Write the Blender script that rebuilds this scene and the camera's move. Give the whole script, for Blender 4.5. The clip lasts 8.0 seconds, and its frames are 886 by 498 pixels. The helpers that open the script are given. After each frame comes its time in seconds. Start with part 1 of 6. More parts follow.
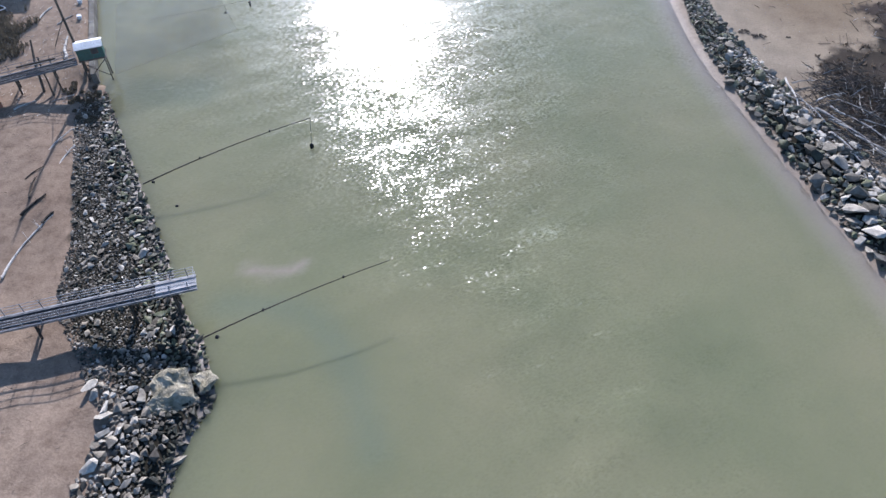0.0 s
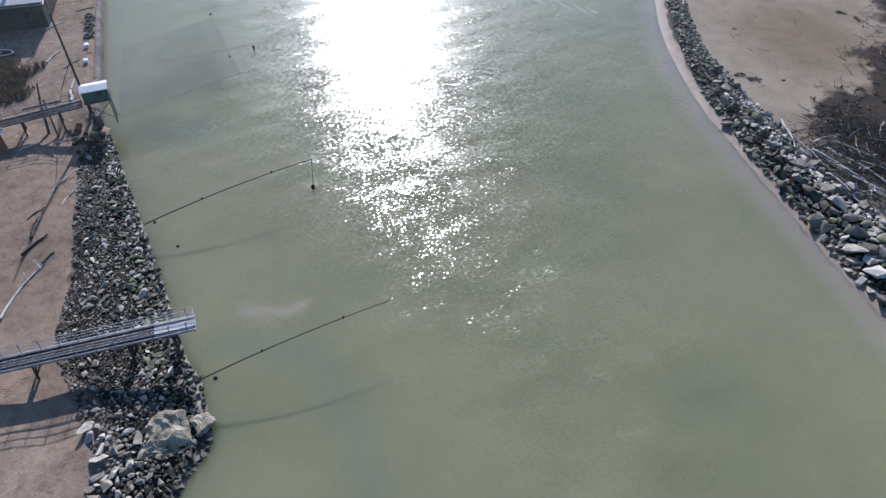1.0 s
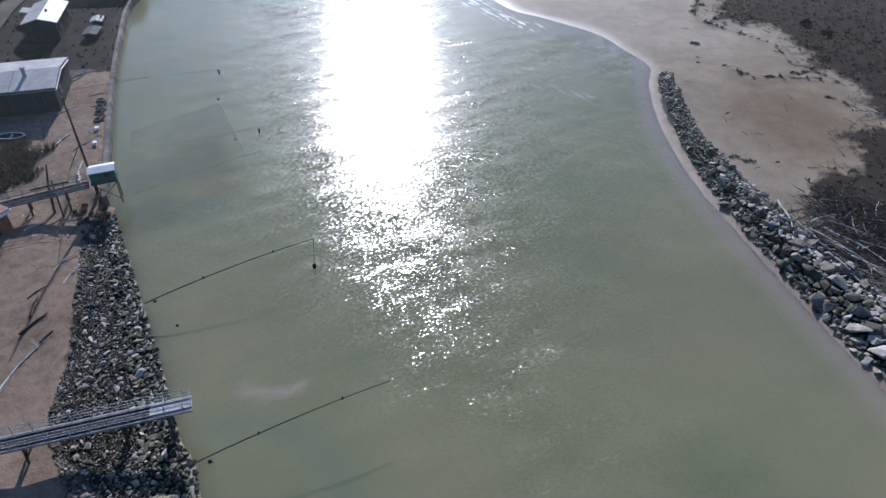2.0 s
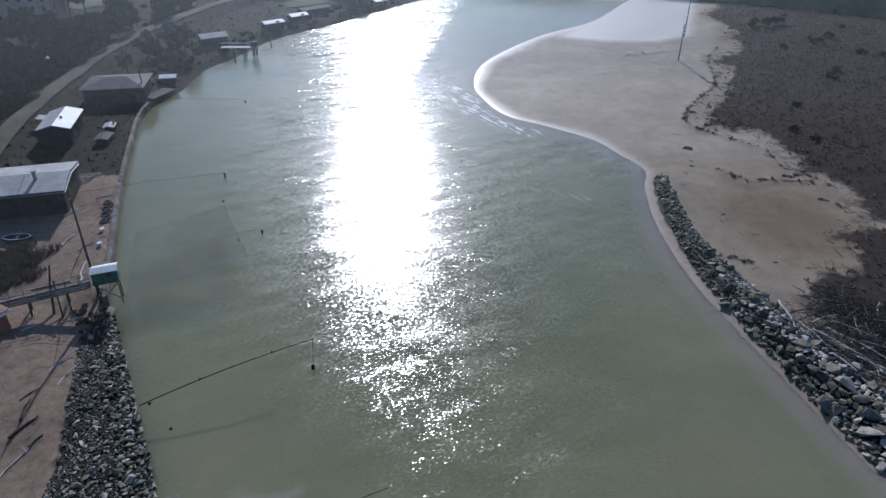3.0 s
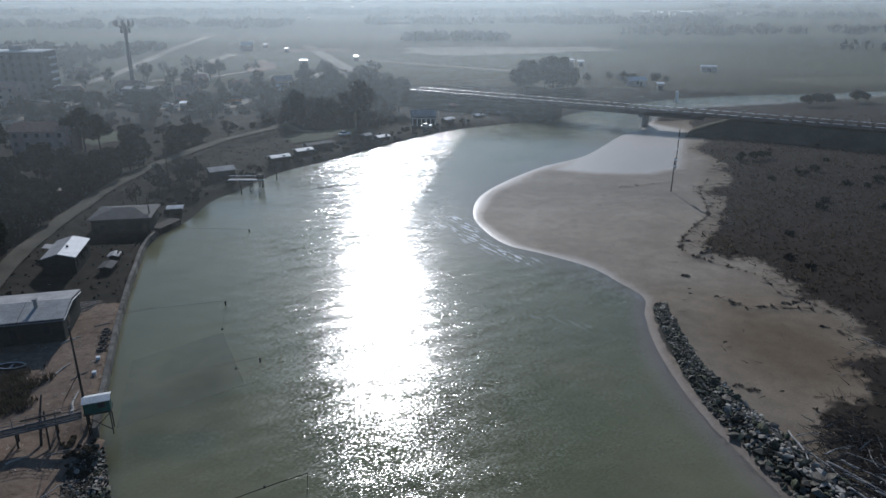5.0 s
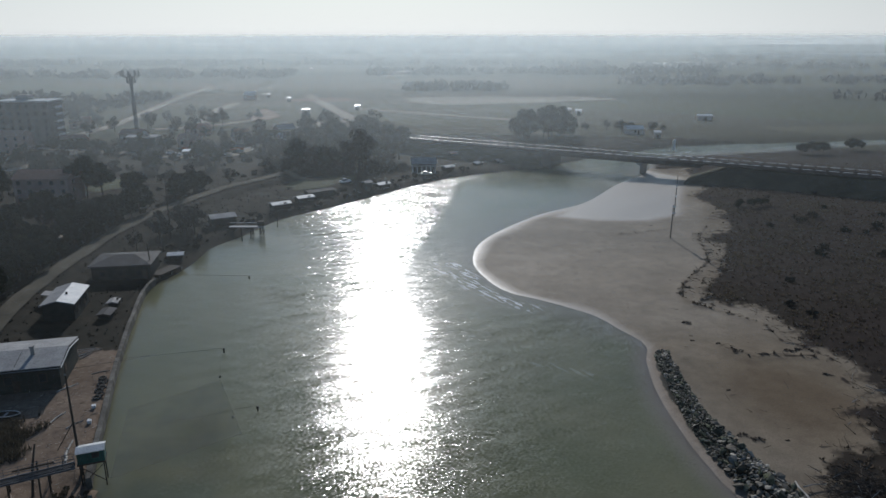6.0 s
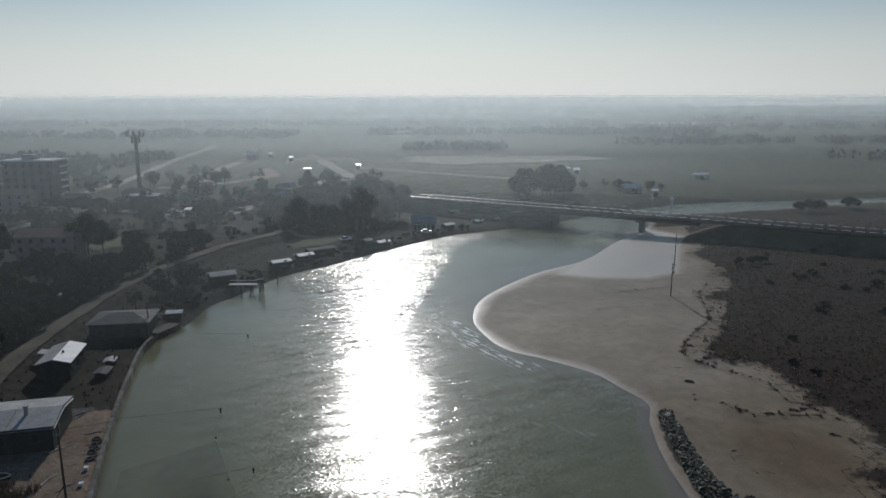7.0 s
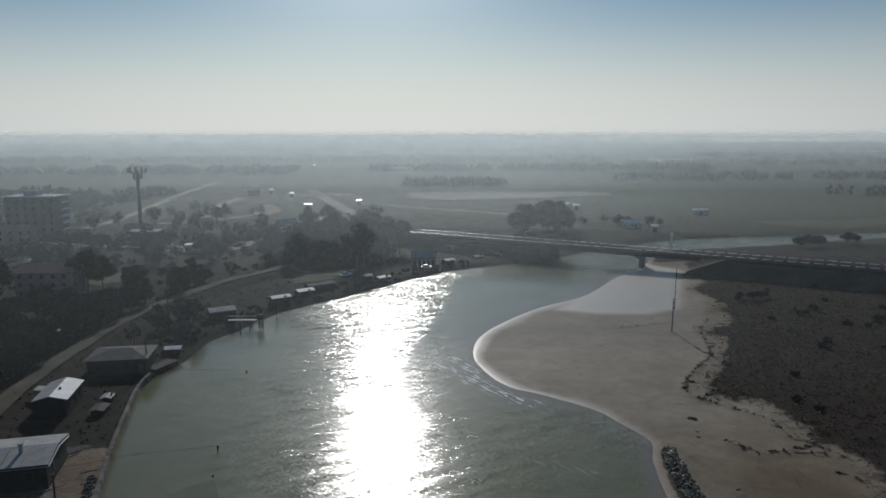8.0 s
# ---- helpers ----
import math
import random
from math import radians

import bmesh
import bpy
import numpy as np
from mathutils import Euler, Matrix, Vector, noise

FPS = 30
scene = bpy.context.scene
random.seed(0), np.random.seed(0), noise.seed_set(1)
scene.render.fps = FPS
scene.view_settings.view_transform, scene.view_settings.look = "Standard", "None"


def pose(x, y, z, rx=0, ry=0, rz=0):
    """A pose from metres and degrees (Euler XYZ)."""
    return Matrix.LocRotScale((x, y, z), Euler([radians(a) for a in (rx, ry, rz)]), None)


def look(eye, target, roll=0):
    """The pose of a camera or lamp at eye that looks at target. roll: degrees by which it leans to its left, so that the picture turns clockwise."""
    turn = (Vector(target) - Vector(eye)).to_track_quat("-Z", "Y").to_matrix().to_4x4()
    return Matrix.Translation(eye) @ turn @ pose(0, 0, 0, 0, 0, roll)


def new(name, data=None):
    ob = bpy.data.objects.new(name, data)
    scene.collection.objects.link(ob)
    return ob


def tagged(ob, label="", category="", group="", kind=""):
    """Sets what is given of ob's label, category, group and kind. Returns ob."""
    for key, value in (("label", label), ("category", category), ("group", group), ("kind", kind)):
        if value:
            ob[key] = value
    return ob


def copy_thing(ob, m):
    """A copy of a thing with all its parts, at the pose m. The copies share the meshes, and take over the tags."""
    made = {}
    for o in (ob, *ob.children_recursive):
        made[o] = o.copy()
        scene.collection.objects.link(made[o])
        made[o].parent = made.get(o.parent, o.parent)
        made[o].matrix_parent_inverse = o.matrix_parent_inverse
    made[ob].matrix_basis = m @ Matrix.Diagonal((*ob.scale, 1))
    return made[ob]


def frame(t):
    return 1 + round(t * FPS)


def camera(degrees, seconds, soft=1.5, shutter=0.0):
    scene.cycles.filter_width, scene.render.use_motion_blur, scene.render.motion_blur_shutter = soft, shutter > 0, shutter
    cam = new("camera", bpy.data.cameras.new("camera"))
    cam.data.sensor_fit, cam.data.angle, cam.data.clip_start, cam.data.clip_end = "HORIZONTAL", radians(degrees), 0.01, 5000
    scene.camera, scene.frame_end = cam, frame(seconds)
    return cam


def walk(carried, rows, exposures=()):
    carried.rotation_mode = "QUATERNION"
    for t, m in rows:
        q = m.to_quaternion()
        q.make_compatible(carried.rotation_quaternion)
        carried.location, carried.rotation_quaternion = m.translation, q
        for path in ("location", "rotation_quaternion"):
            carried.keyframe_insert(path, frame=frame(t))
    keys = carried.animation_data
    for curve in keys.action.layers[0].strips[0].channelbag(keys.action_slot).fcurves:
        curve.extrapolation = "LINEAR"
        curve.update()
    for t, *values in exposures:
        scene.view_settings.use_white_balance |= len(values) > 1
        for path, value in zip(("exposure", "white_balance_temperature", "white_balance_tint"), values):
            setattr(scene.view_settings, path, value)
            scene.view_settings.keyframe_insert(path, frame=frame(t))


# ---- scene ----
# ---- camera: a drone hovering 50 m over the river, tilting up ----
cam = camera(64.2, 8.0)
EYE = (0.0, 0.0, 50.0)
TILT = [
    (0.0, 41.452, -0.05, -0.108), (0.5, 42.754, -0.048, -0.083), (1.0, 44.71, -0.022, -0.094),
    (2.5, 55.098, 0.012, -0.008), (3.0, 59.227, 0.027, -0.004), (3.5, 63.048, 0.05, -0.012),
    (4.0, 65.756, 0.046, -0.011), (4.5, 67.799, 0.08, -0.033), (6.0, 73.335, 0.082, -0.036),
    (6.5, 75.777, 0.092, -0.046), (7.0, 78.01, 0.108, -0.05), (7.5, 79.705, 0.127, -0.053),
    (8.0, 80.885, 0.125, -0.048),
]
EXPOSURE = [
    (0.0, 0.96, 5940, 19), (0.5, 0.8, 5920, 18), (1.0, 0.67, 5880, 18), (2.5, 0.09, 5720, 17), (3.5, -0.3, 5680, 14), (4.5, -0.62, 5760, 12),
    (6.0, -0.92, 6180, 10), (8.0, -1.24, 6360, 9),
]
walk(cam, [(t, pose(*EYE, rx, ry, rz)) for t, rx, ry, rz in TILT], EXPOSURE)

# ---- sky and sun ----
SUN_UP, SUN_LEFT = radians(25.0), radians(5.2)
world = bpy.data.worlds.new("hazy_winter_sky")
scene.world = world
world.use_nodes = True
wn, wl = world.node_tree.nodes, world.node_tree.links
wn.clear()
w_out, w_bg, w_sky = wn.new("ShaderNodeOutputWorld"), wn.new("ShaderNodeBackground"), wn.new("ShaderNodeTexSky")
w_sky.sky_type = "NISHITA"
w_sky.sun_disc = False
w_sky.sun_elevation, w_sky.sun_rotation = SUN_UP, -SUN_LEFT
w_sky.air_density, w_sky.dust_density, w_sky.ozone_density = 1.0, 0.4, 1.5
w_bg.inputs["Strength"].default_value = 0.095
# pale haze thickening towards the horizon
w_co, w_sep, w_ramp, w_mix = wn.new("ShaderNodeTexCoord"), wn.new("ShaderNodeSeparateXYZ"), wn.new("ShaderNodeValToRGB"), wn.new("ShaderNodeMix")
w_mix.data_type = "RGBA"
w_ramp.color_ramp.interpolation = "EASE"
w_ramp.color_ramp.elements[0].position, w_ramp.color_ramp.elements[0].color = 0.0, (0.95, 0.95, 0.95, 1)
w_ramp.color_ramp.elements[1].position, w_ramp.color_ramp.elements[1].color = 0.20, (0, 0, 0, 1)
wl.new(w_co.outputs["Generated"], w_sep.inputs[0])
w_side, w_glow = wn.new("ShaderNodeVectorMath"), wn.new("ShaderNodeValToRGB")
w_side.operation = "DOT_PRODUCT"
w_side.inputs[1].default_value = (-math.sin(SUN_LEFT), math.cos(SUN_LEFT), 0)
w_glow.color_ramp.elements[0].position, w_glow.color_ramp.elements[0].color = 0.0, (1.5, 1.75, 2.0, 1)
w_glow.color_ramp.elements[1].position, w_glow.color_ramp.elements[1].color = 1.0, (17.0, 17.3, 16.9, 1)
wl.new(w_co.outputs["Generated"], w_side.inputs[0])
wl.new(w_side.outputs["Value"], w_glow.inputs[0])
wl.new(w_glow.outputs[0], w_mix.inputs[7])
wl.new(w_sep.outputs[2], w_ramp.inputs[0])
wl.new(w_ramp.outputs[0], w_mix.inputs[0])
# bright aureole that the haze draws round the sun
w_unit, w_dot, w_max, w_pow, w_amt, w_add = [wn.new("ShaderNodeVectorMath"), wn.new("ShaderNodeVectorMath")] + [wn.new("ShaderNodeMath") for _ in range(3)] + [wn.new("ShaderNodeMix")]
w_unit.operation, w_dot.operation, w_max.operation, w_pow.operation, w_amt.operation = "NORMALIZE", "DOT_PRODUCT", "MAXIMUM", "POWER", "MULTIPLY"
w_dot.inputs[1].default_value = (-math.sin(SUN_LEFT) * math.cos(SUN_UP), math.cos(SUN_LEFT) * math.cos(SUN_UP), math.sin(SUN_UP))
w_max.inputs[1].default_value, w_pow.inputs[1].default_value, w_amt.inputs[1].default_value = 0.0, 84.0, 32.0
w_add.data_type, w_add.blend_type = "RGBA", "ADD"
w_add.inputs[0].default_value = 1.0
wl.new(w_co.outputs["Generated"], w_unit.inputs[0])
wl.new(w_unit.outputs[0], w_dot.inputs[0])
wl.new(w_dot.outputs["Value"], w_max.inputs[0])
wl.new(w_max.outputs[0], w_pow.inputs[0])
wl.new(w_pow.outputs[0], w_amt.inputs[0])
w_blue = wn.new("ShaderNodeMix")
w_blue.data_type, w_blue.blend_type = "RGBA", "MULTIPLY"
w_blue.inputs[0].default_value, w_blue.inputs[7].default_value = 1.0, (0.84, 1.02, 1.14, 1)
wl.new(w_sky.outputs[0], w_blue.inputs[6])
wl.new(w_blue.outputs[2], w_add.inputs[6])
wl.new(w_amt.outputs[0], w_add.inputs[7])
wl.new(w_add.outputs[2], w_mix.inputs[6])
wl.new(w_mix.outputs[2], w_bg.inputs[0])
wl.new(w_bg.outputs[0], w_out.inputs[0])

sun = new("sun", bpy.data.lights.new("sun", "SUN"))
sun.data.energy, sun.data.angle, sun.data.color = 5.0, radians(0.6), (1.0, 0.96, 0.91)
sun_from = Vector((-math.sin(SUN_LEFT) * math.cos(SUN_UP), math.cos(SUN_LEFT) * math.cos(SUN_UP), math.sin(SUN_UP)))
sun.matrix_world = look(sun_from * 300, (0, 0, 0))

# ---- materials ----


def nodes_of(name):
    m = bpy.data.materials.new(name)
    m.use_nodes = True
    nt = m.node_tree
    return m, nt, nt.nodes, nt.links, nt.nodes["Principled BSDF"]


def ramp(nt, fac, stops):
    r = nt.nodes.new("ShaderNodeValToRGB")
    e = r.color_ramp.elements
    while len(e) < len(stops):
        e.new(0.5)
    for el, (p, c) in zip(e, stops):
        el.position, el.color = p, (*c, 1) if not isinstance(c, (int, float)) else (c, c, c, 1)
    nt.links.new(fac, r.inputs[0])
    return r.outputs[0]


def noise_tex(nt, vector, scale, detail=4.0, rough=0.55):
    n = nt.nodes.new("ShaderNodeTexNoise")
    n.inputs["Scale"].default_value, n.inputs["Detail"].default_value, n.inputs["Roughness"].default_value = scale, detail, rough
    if vector is not None:
        nt.links.new(vector, n.inputs["Vector"])
    return n.outputs["Fac"]


def mixc(nt, fac, a, b, mode="MIX"):
    m = nt.nodes.new("ShaderNodeMix")
    m.data_type, m.blend_type = "RGBA", mode
    for sock, v in ((m.inputs[0], fac), (m.inputs[6], a), (m.inputs[7], b)):
        if isinstance(v, (int, float)):
            sock.default_value = v
        elif isinstance(v, tuple):
            sock.default_value = (*v, 1)
        else:
            nt.links.new(v, sock)
    return m.outputs[2]


def calc(nt, op, a, b=0.0, clamp=False):
    m = nt.nodes.new("ShaderNodeMath")
    m.operation, m.use_clamp = op, clamp
    for sock, v in zip(m.inputs, (a, b)):
        if isinstance(v, (int, float)):
            sock.default_value = v
        else:
            nt.links.new(v, sock)
    return m.outputs[0]


def bumped(nt, bsdf, height, strength, distance):
    b = nt.nodes.new("ShaderNodeBump")
    b.inputs["Strength"].default_value, b.inputs["Distance"].default_value = strength, distance
    nt.links.new(height, b.inputs["Height"])
    nt.links.new(b.outputs[0], bsdf.inputs["Normal"])


def surface(name, c1, c2, scale=1.0, rough=0.8, fine=12.0, bump=0.3, depth=0.02, metal=0.0, vary=0.0, island=0.0, spec=0.2, through_light=0.0):
    """Two colours blended in patches, fine grain over them, relief, and a shade of its own for each object or piece."""
    m, nt, n, l, b = nodes_of(name)
    co = n.new("ShaderNodeTexCoord").outputs["Object"]
    big, small = noise_tex(nt, co, scale), noise_tex(nt, co, scale * fine, 3)
    col = mixc(nt, ramp(nt, big, [(0.35, 0.0), (0.65, 1.0)]), c1, c2)
    col = mixc(nt, 1.0, col, ramp(nt, small, [(0.25, 0.72), (0.75, 1.2)]), "MULTIPLY")
    if vary:
        rnd = n.new("ShaderNodeObjectInfo").outputs["Random"]
        col = mixc(nt, 1.0, col, ramp(nt, rnd, [(0, 1 - vary), (1, 1 + vary)]), "MULTIPLY")
    if island:
        rnd = n.new("ShaderNodeNewGeometry").outputs["Random Per Island"]
        col = mixc(nt, 1.0, col, ramp(nt, rnd, [(0, 1 - island), (1, 1 + island)]), "MULTIPLY")
    l.new(col, b.inputs["Base Color"])
    b.inputs["Roughness"].default_value, b.inputs["Metallic"].default_value = rough, metal
    b.inputs["Specular IOR Level"].default_value = spec
    bumped(nt, b, small, bump, depth)
    if through_light:
        thin, mix = n.new("ShaderNodeBsdfTranslucent"), n.new("ShaderNodeMixShader")
        l.new(col, thin.inputs["Color"])
        mix.inputs[0].default_value = through_light
        l.new(b.outputs[0], mix.inputs[1])
        l.new(thin.outputs[0], mix.inputs[2])
        l.new(mix.outputs[0], n["Material Output"].inputs[0])
    return m


M = {
    "rock": surface("grey_quarry_stone", (0.125, 0.109, 0.086), (0.27, 0.242, 0.195), 0.6, 0.85, 8, 0.6, 0.05, vary=0.45, island=0.45),
    "rock_pale": surface("pale_limestone", (0.32, 0.293, 0.245), (0.47, 0.435, 0.375), 0.6, 0.85, 8, 0.5, 0.05, vary=0.25, island=0.25),
    "rock_moss": surface("mossy_stone", (0.10, 0.11, 0.06), (0.19, 0.185, 0.14), 0.9, 0.9, 8, 0.5, 0.05, vary=0.35, island=0.35),
    "rock_wet": surface("black_wet_stone", (0.022, 0.023, 0.018), (0.05, 0.052, 0.036), 0.9, 0.55, 8, 0.6, 0.05, vary=0.4, island=0.4),
    "slab": surface("weathered_pale_concrete", (0.19, 0.168, 0.11), (0.39, 0.35, 0.262), 1.6, 0.92, 7, 1.0, 0.12),
    "steel": surface("galvanised_steel", (0.19, 0.198, 0.21), (0.29, 0.298, 0.31), 1.5, 0.6, 10, 0.1, 0.01, metal=0.5, spec=0.5),
    "old_steel": surface("dull_weathered_steel", (0.10, 0.105, 0.115), (0.18, 0.185, 0.195), 1.5, 0.7, 10, 0.2, 0.01, metal=0.3, spec=0.4),
    "plank": surface("dark_wet_planks", (0.03, 0.03, 0.034), (0.06, 0.057, 0.057), 1.5, 0.7, 10, 0.3, 0.01, vary=0.3),
    "plank_pale": surface("bleached_planks", (0.36, 0.36, 0.37), (0.46, 0.46, 0.46), 1.5, 0.7, 10, 0.3, 0.01, vary=0.2),
    "timber": surface("dark_tarred_timber", (0.03, 0.026, 0.022), (0.06, 0.05, 0.04), 1.0, 0.85, 9, 0.4, 0.02, vary=0.25),
    "drift": surface("bleached_driftwood", (0.40, 0.37, 0.33), (0.54, 0.51, 0.46), 1.0, 0.85, 10, 0.5, 0.02, vary=0.35, island=0.35),
    "bramble": surface("brown_winter_brambles", (0.05, 0.043, 0.032), (0.10, 0.085, 0.06), 0.5, 0.95, 6, 0.3, 0.02, island=0.5, spec=0.0, through_light=0.4),
    "brushwood": surface("tangled_brushwood", (0.07, 0.055, 0.045), (0.15, 0.12, 0.095), 0.5, 0.95, 6, 0.4, 0.02, island=0.5),
    "green_paint": surface("teal_green_painted_boards", (0.012, 0.075, 0.062), (0.022, 0.11, 0.09), 1.0, 0.6, 10, 0.2, 0.01),
    "white_roof": surface("white_roof_sheet", (0.62, 0.63, 0.62), (0.75, 0.75, 0.73), 0.7, 0.55, 10, 0.2, 0.01),
    "grey_roof": surface("grey_fibre_cement_roof", (0.27, 0.268, 0.265), (0.38, 0.378, 0.37), 0.4, 0.7, 10, 0.3, 0.02),
    "dark_roof": surface("dark_grey_roof_sheet", (0.04, 0.04, 0.043), (0.065, 0.065, 0.07), 0.4, 0.8, 10, 0.3, 0.02),
    "red_roof": surface("terracotta_tiles", (0.26, 0.15, 0.11), (0.37, 0.23, 0.17), 0.8, 0.85, 10, 0.3, 0.02),
    "dark_wall": surface("dark_green_boarded_wall", (0.016, 0.022, 0.02), (0.034, 0.038, 0.034), 0.7, 0.8, 10, 0.3, 0.02),
    "pale_wall": surface("cream_plaster", (0.42, 0.38, 0.33), (0.52, 0.48, 0.42), 0.4, 0.9, 10, 0.2, 0.01),
    "pink_wall": surface("faded_pink_plaster", (0.32, 0.20, 0.17), (0.42, 0.28, 0.24), 0.4, 0.9, 10, 0.2, 0.01),
    "concrete": surface("stained_concrete", (0.26, 0.255, 0.24), (0.38, 0.37, 0.35), 0.35, 0.9, 12, 0.4, 0.02),
    # apartment block's concrete, darkened to hold the backlit shade of its front
    "dark_concrete": surface("backlit_dark_concrete", (0.085, 0.08, 0.078), (0.13, 0.122, 0.118), 0.35, 0.9, 12, 0.4, 0.02),
    "asphalt": surface("grey_asphalt", (0.034, 0.034, 0.035), (0.052, 0.052, 0.052), 0.3, 1.0, 20, 0.2, 0.01, spec=0.0),
    "white_paint": surface("white_painted_metal", (0.68, 0.69, 0.70), (0.8, 0.8, 0.8), 1.0, 0.5, 10, 0.1, 0.01),
    "dirt_road": surface("pale_gravel_track", (0.055, 0.05, 0.036), (0.09, 0.08, 0.058), 0.15, 0.95, 15, 0.3, 0.02),
    "far_road": surface("pale_dry_road", (0.24, 0.21, 0.17), (0.33, 0.29, 0.24), 0.05, 0.95, 15, 0.3, 0.02),
    "sheet_metal": surface("shiny_zinc_roof", (0.6, 0.61, 0.62), (0.75, 0.75, 0.75), 0.4, 0.45, 10, 0.1, 0.01, metal=0.8, spec=0.5),
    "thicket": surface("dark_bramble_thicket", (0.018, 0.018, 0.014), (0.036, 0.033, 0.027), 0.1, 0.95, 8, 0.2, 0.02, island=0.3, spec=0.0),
    "bark": surface("grey_bark", (0.06, 0.05, 0.04), (0.11, 0.09, 0.075), 1.5, 0.95, 6, 0.6, 0.03),
    "leaf_dark": surface("dark_evergreen_leaves", (0.014, 0.02, 0.012), (0.028, 0.034, 0.02), 0.5, 0.9, 6, 0.2, 0.02, vary=0.3, island=0.2, spec=0.0, through_light=0.1),
    # twigs kept paler than the evergreens: distance haze put into their colour
    "twig_grey": surface("bare_twigs_haze_grey", (0.035, 0.034, 0.031), (0.06, 0.057, 0.052), 0.5, 0.9, 6, 0.2, 0.02, vary=0.25, island=0.2, spec=0.0, through_light=0.1),
    "scrub": surface("dry_brown_scrub", (0.06, 0.047, 0.039), (0.115, 0.092, 0.072), 0.06, 0.95, 30, 0.3, 0.02, island=0.35, spec=0.0, through_light=0.55),
    "reed": surface("dry_straw_grass", (0.06, 0.05, 0.034), (0.105, 0.088, 0.058), 0.2, 0.95, 10, 0.3, 0.02, island=0.4, spec=0.05, through_light=0.65),
    "black": surface("black_rubber", (0.015, 0.015, 0.016), (0.03, 0.03, 0.03), 1.0, 0.7, 8, 0.2, 0.01),
    "rope": surface("dark_rope", (0.03, 0.03, 0.03), (0.06, 0.055, 0.05), 3.0, 0.9, 8, 0.3, 0.01),
    "orange": surface("orange_plastic_mesh", (0.45, 0.12, 0.04), (0.55, 0.17, 0.06), 1.0, 0.7, 8, 0.1, 0.01),
    "brick_red": surface("rust_red_boards", (0.20, 0.075, 0.05), (0.30, 0.12, 0.08), 1.0, 0.8, 8, 0.2, 0.01),
    "glass": surface("dark_window_glass", (0.02, 0.025, 0.03), (0.03, 0.035, 0.04), 0.5, 0.08, 4, 0.0, 0.0, spec=0.5),
}


def ground_material():
    m, nt, n, l, b = nodes_of("ground_sand_soil_scrub")
    pos = n.new("ShaderNodeNewGeometry").outputs["Position"]

    def mask(key):
        a = n.new("ShaderNodeAttribute")
        a.attribute_name = key
        return a.outputs["Fac"]

    broad, mid, fine = noise_tex(nt, pos, 0.06, 5), noise_tex(nt, pos, 0.4, 5), noise_tex(nt, pos, 5.0, 4)
    sand = mixc(nt, ramp(nt, broad, [(0.35, 0.0), (0.65, 1.0)]), (0.21, 0.17, 0.124), (0.292, 0.245, 0.184))
    sand = mixc(nt, ramp(nt, mid, [(0.42, 0.0), (0.75, 0.6)]), sand, (0.165, 0.132, 0.1))
    scrub = mixc(nt, ramp(nt, mid, [(0.35, 0.0), (0.65, 1.0)]), (0.026, 0.019, 0.016), (0.044, 0.033, 0.027))
    scrub = mixc(nt, ramp(nt, broad, [(0.45, 0.0), (0.7, 0.7)]), scrub, (0.034, 0.029, 0.02))
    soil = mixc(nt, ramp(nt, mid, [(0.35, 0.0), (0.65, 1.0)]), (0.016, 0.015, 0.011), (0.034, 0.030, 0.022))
    # farmland in long strips
    strip = n.new("ShaderNodeTexVoronoi")
    strip.inputs["Scale"].default_value = 0.006
    mp = n.new("ShaderNodeMapping")
    mp.inputs["Rotation"].default_value, mp.inputs["Scale"].default_value = (0, 0, 0.25), (0.6, 1.9, 1.0)
    l.new(pos, mp.inputs[0])
    l.new(mp.outputs[0], strip.inputs["Vector"])
    sep = n.new("ShaderNodeSeparateColor")
    l.new(strip.outputs["Color"], sep.inputs[0])
    field = ramp(nt, sep.outputs[0], [(0.0, (0.05, 0.055, 0.035)), (0.35, (0.085, 0.08, 0.055)), (0.7, (0.07, 0.08, 0.045)), (1.0, (0.13, 0.115, 0.085))])

    ragged = noise_tex(nt, pos, 0.13, 6, 0.65)

    def edge(key):
        rough_ = calc(nt, "ADD", calc(nt, "MULTIPLY", calc(nt, "SUBTRACT", mid, 0.5), 0.6), calc(nt, "MULTIPLY", calc(nt, "SUBTRACT", ragged, 0.5), 0.9))
        return ramp(nt, calc(nt, "ADD", mask(key), rough_), [(0.42, 0.0), (0.58, 1.0)])

    sand = mixc(nt, mask("dirt"), sand, mixc(nt, 1.0, sand, (0.93, 0.85, 0.85), "MULTIPLY"))
    blotch = ramp(nt, noise_tex(nt, pos, 0.9, 6, 0.7), [(0.44, 0.0), (0.68, 0.65)])
    sand = mixc(nt, calc(nt, "MULTIPLY", blotch, mask("dirt")), sand, mixc(nt, 1.0, sand, (0.5, 0.47, 0.45), "MULTIPLY"))
    sand = mixc(nt, mask("brown_sand"), sand, mixc(nt, 1.0, sand, (0.77, 0.71, 0.64), "MULTIPLY"))
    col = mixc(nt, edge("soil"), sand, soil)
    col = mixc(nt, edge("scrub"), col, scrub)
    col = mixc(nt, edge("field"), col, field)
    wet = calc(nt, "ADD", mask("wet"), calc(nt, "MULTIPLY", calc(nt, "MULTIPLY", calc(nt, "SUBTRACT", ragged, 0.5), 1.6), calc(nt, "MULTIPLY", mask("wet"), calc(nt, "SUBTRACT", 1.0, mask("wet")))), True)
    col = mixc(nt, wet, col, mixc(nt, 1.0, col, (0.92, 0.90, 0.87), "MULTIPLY"))
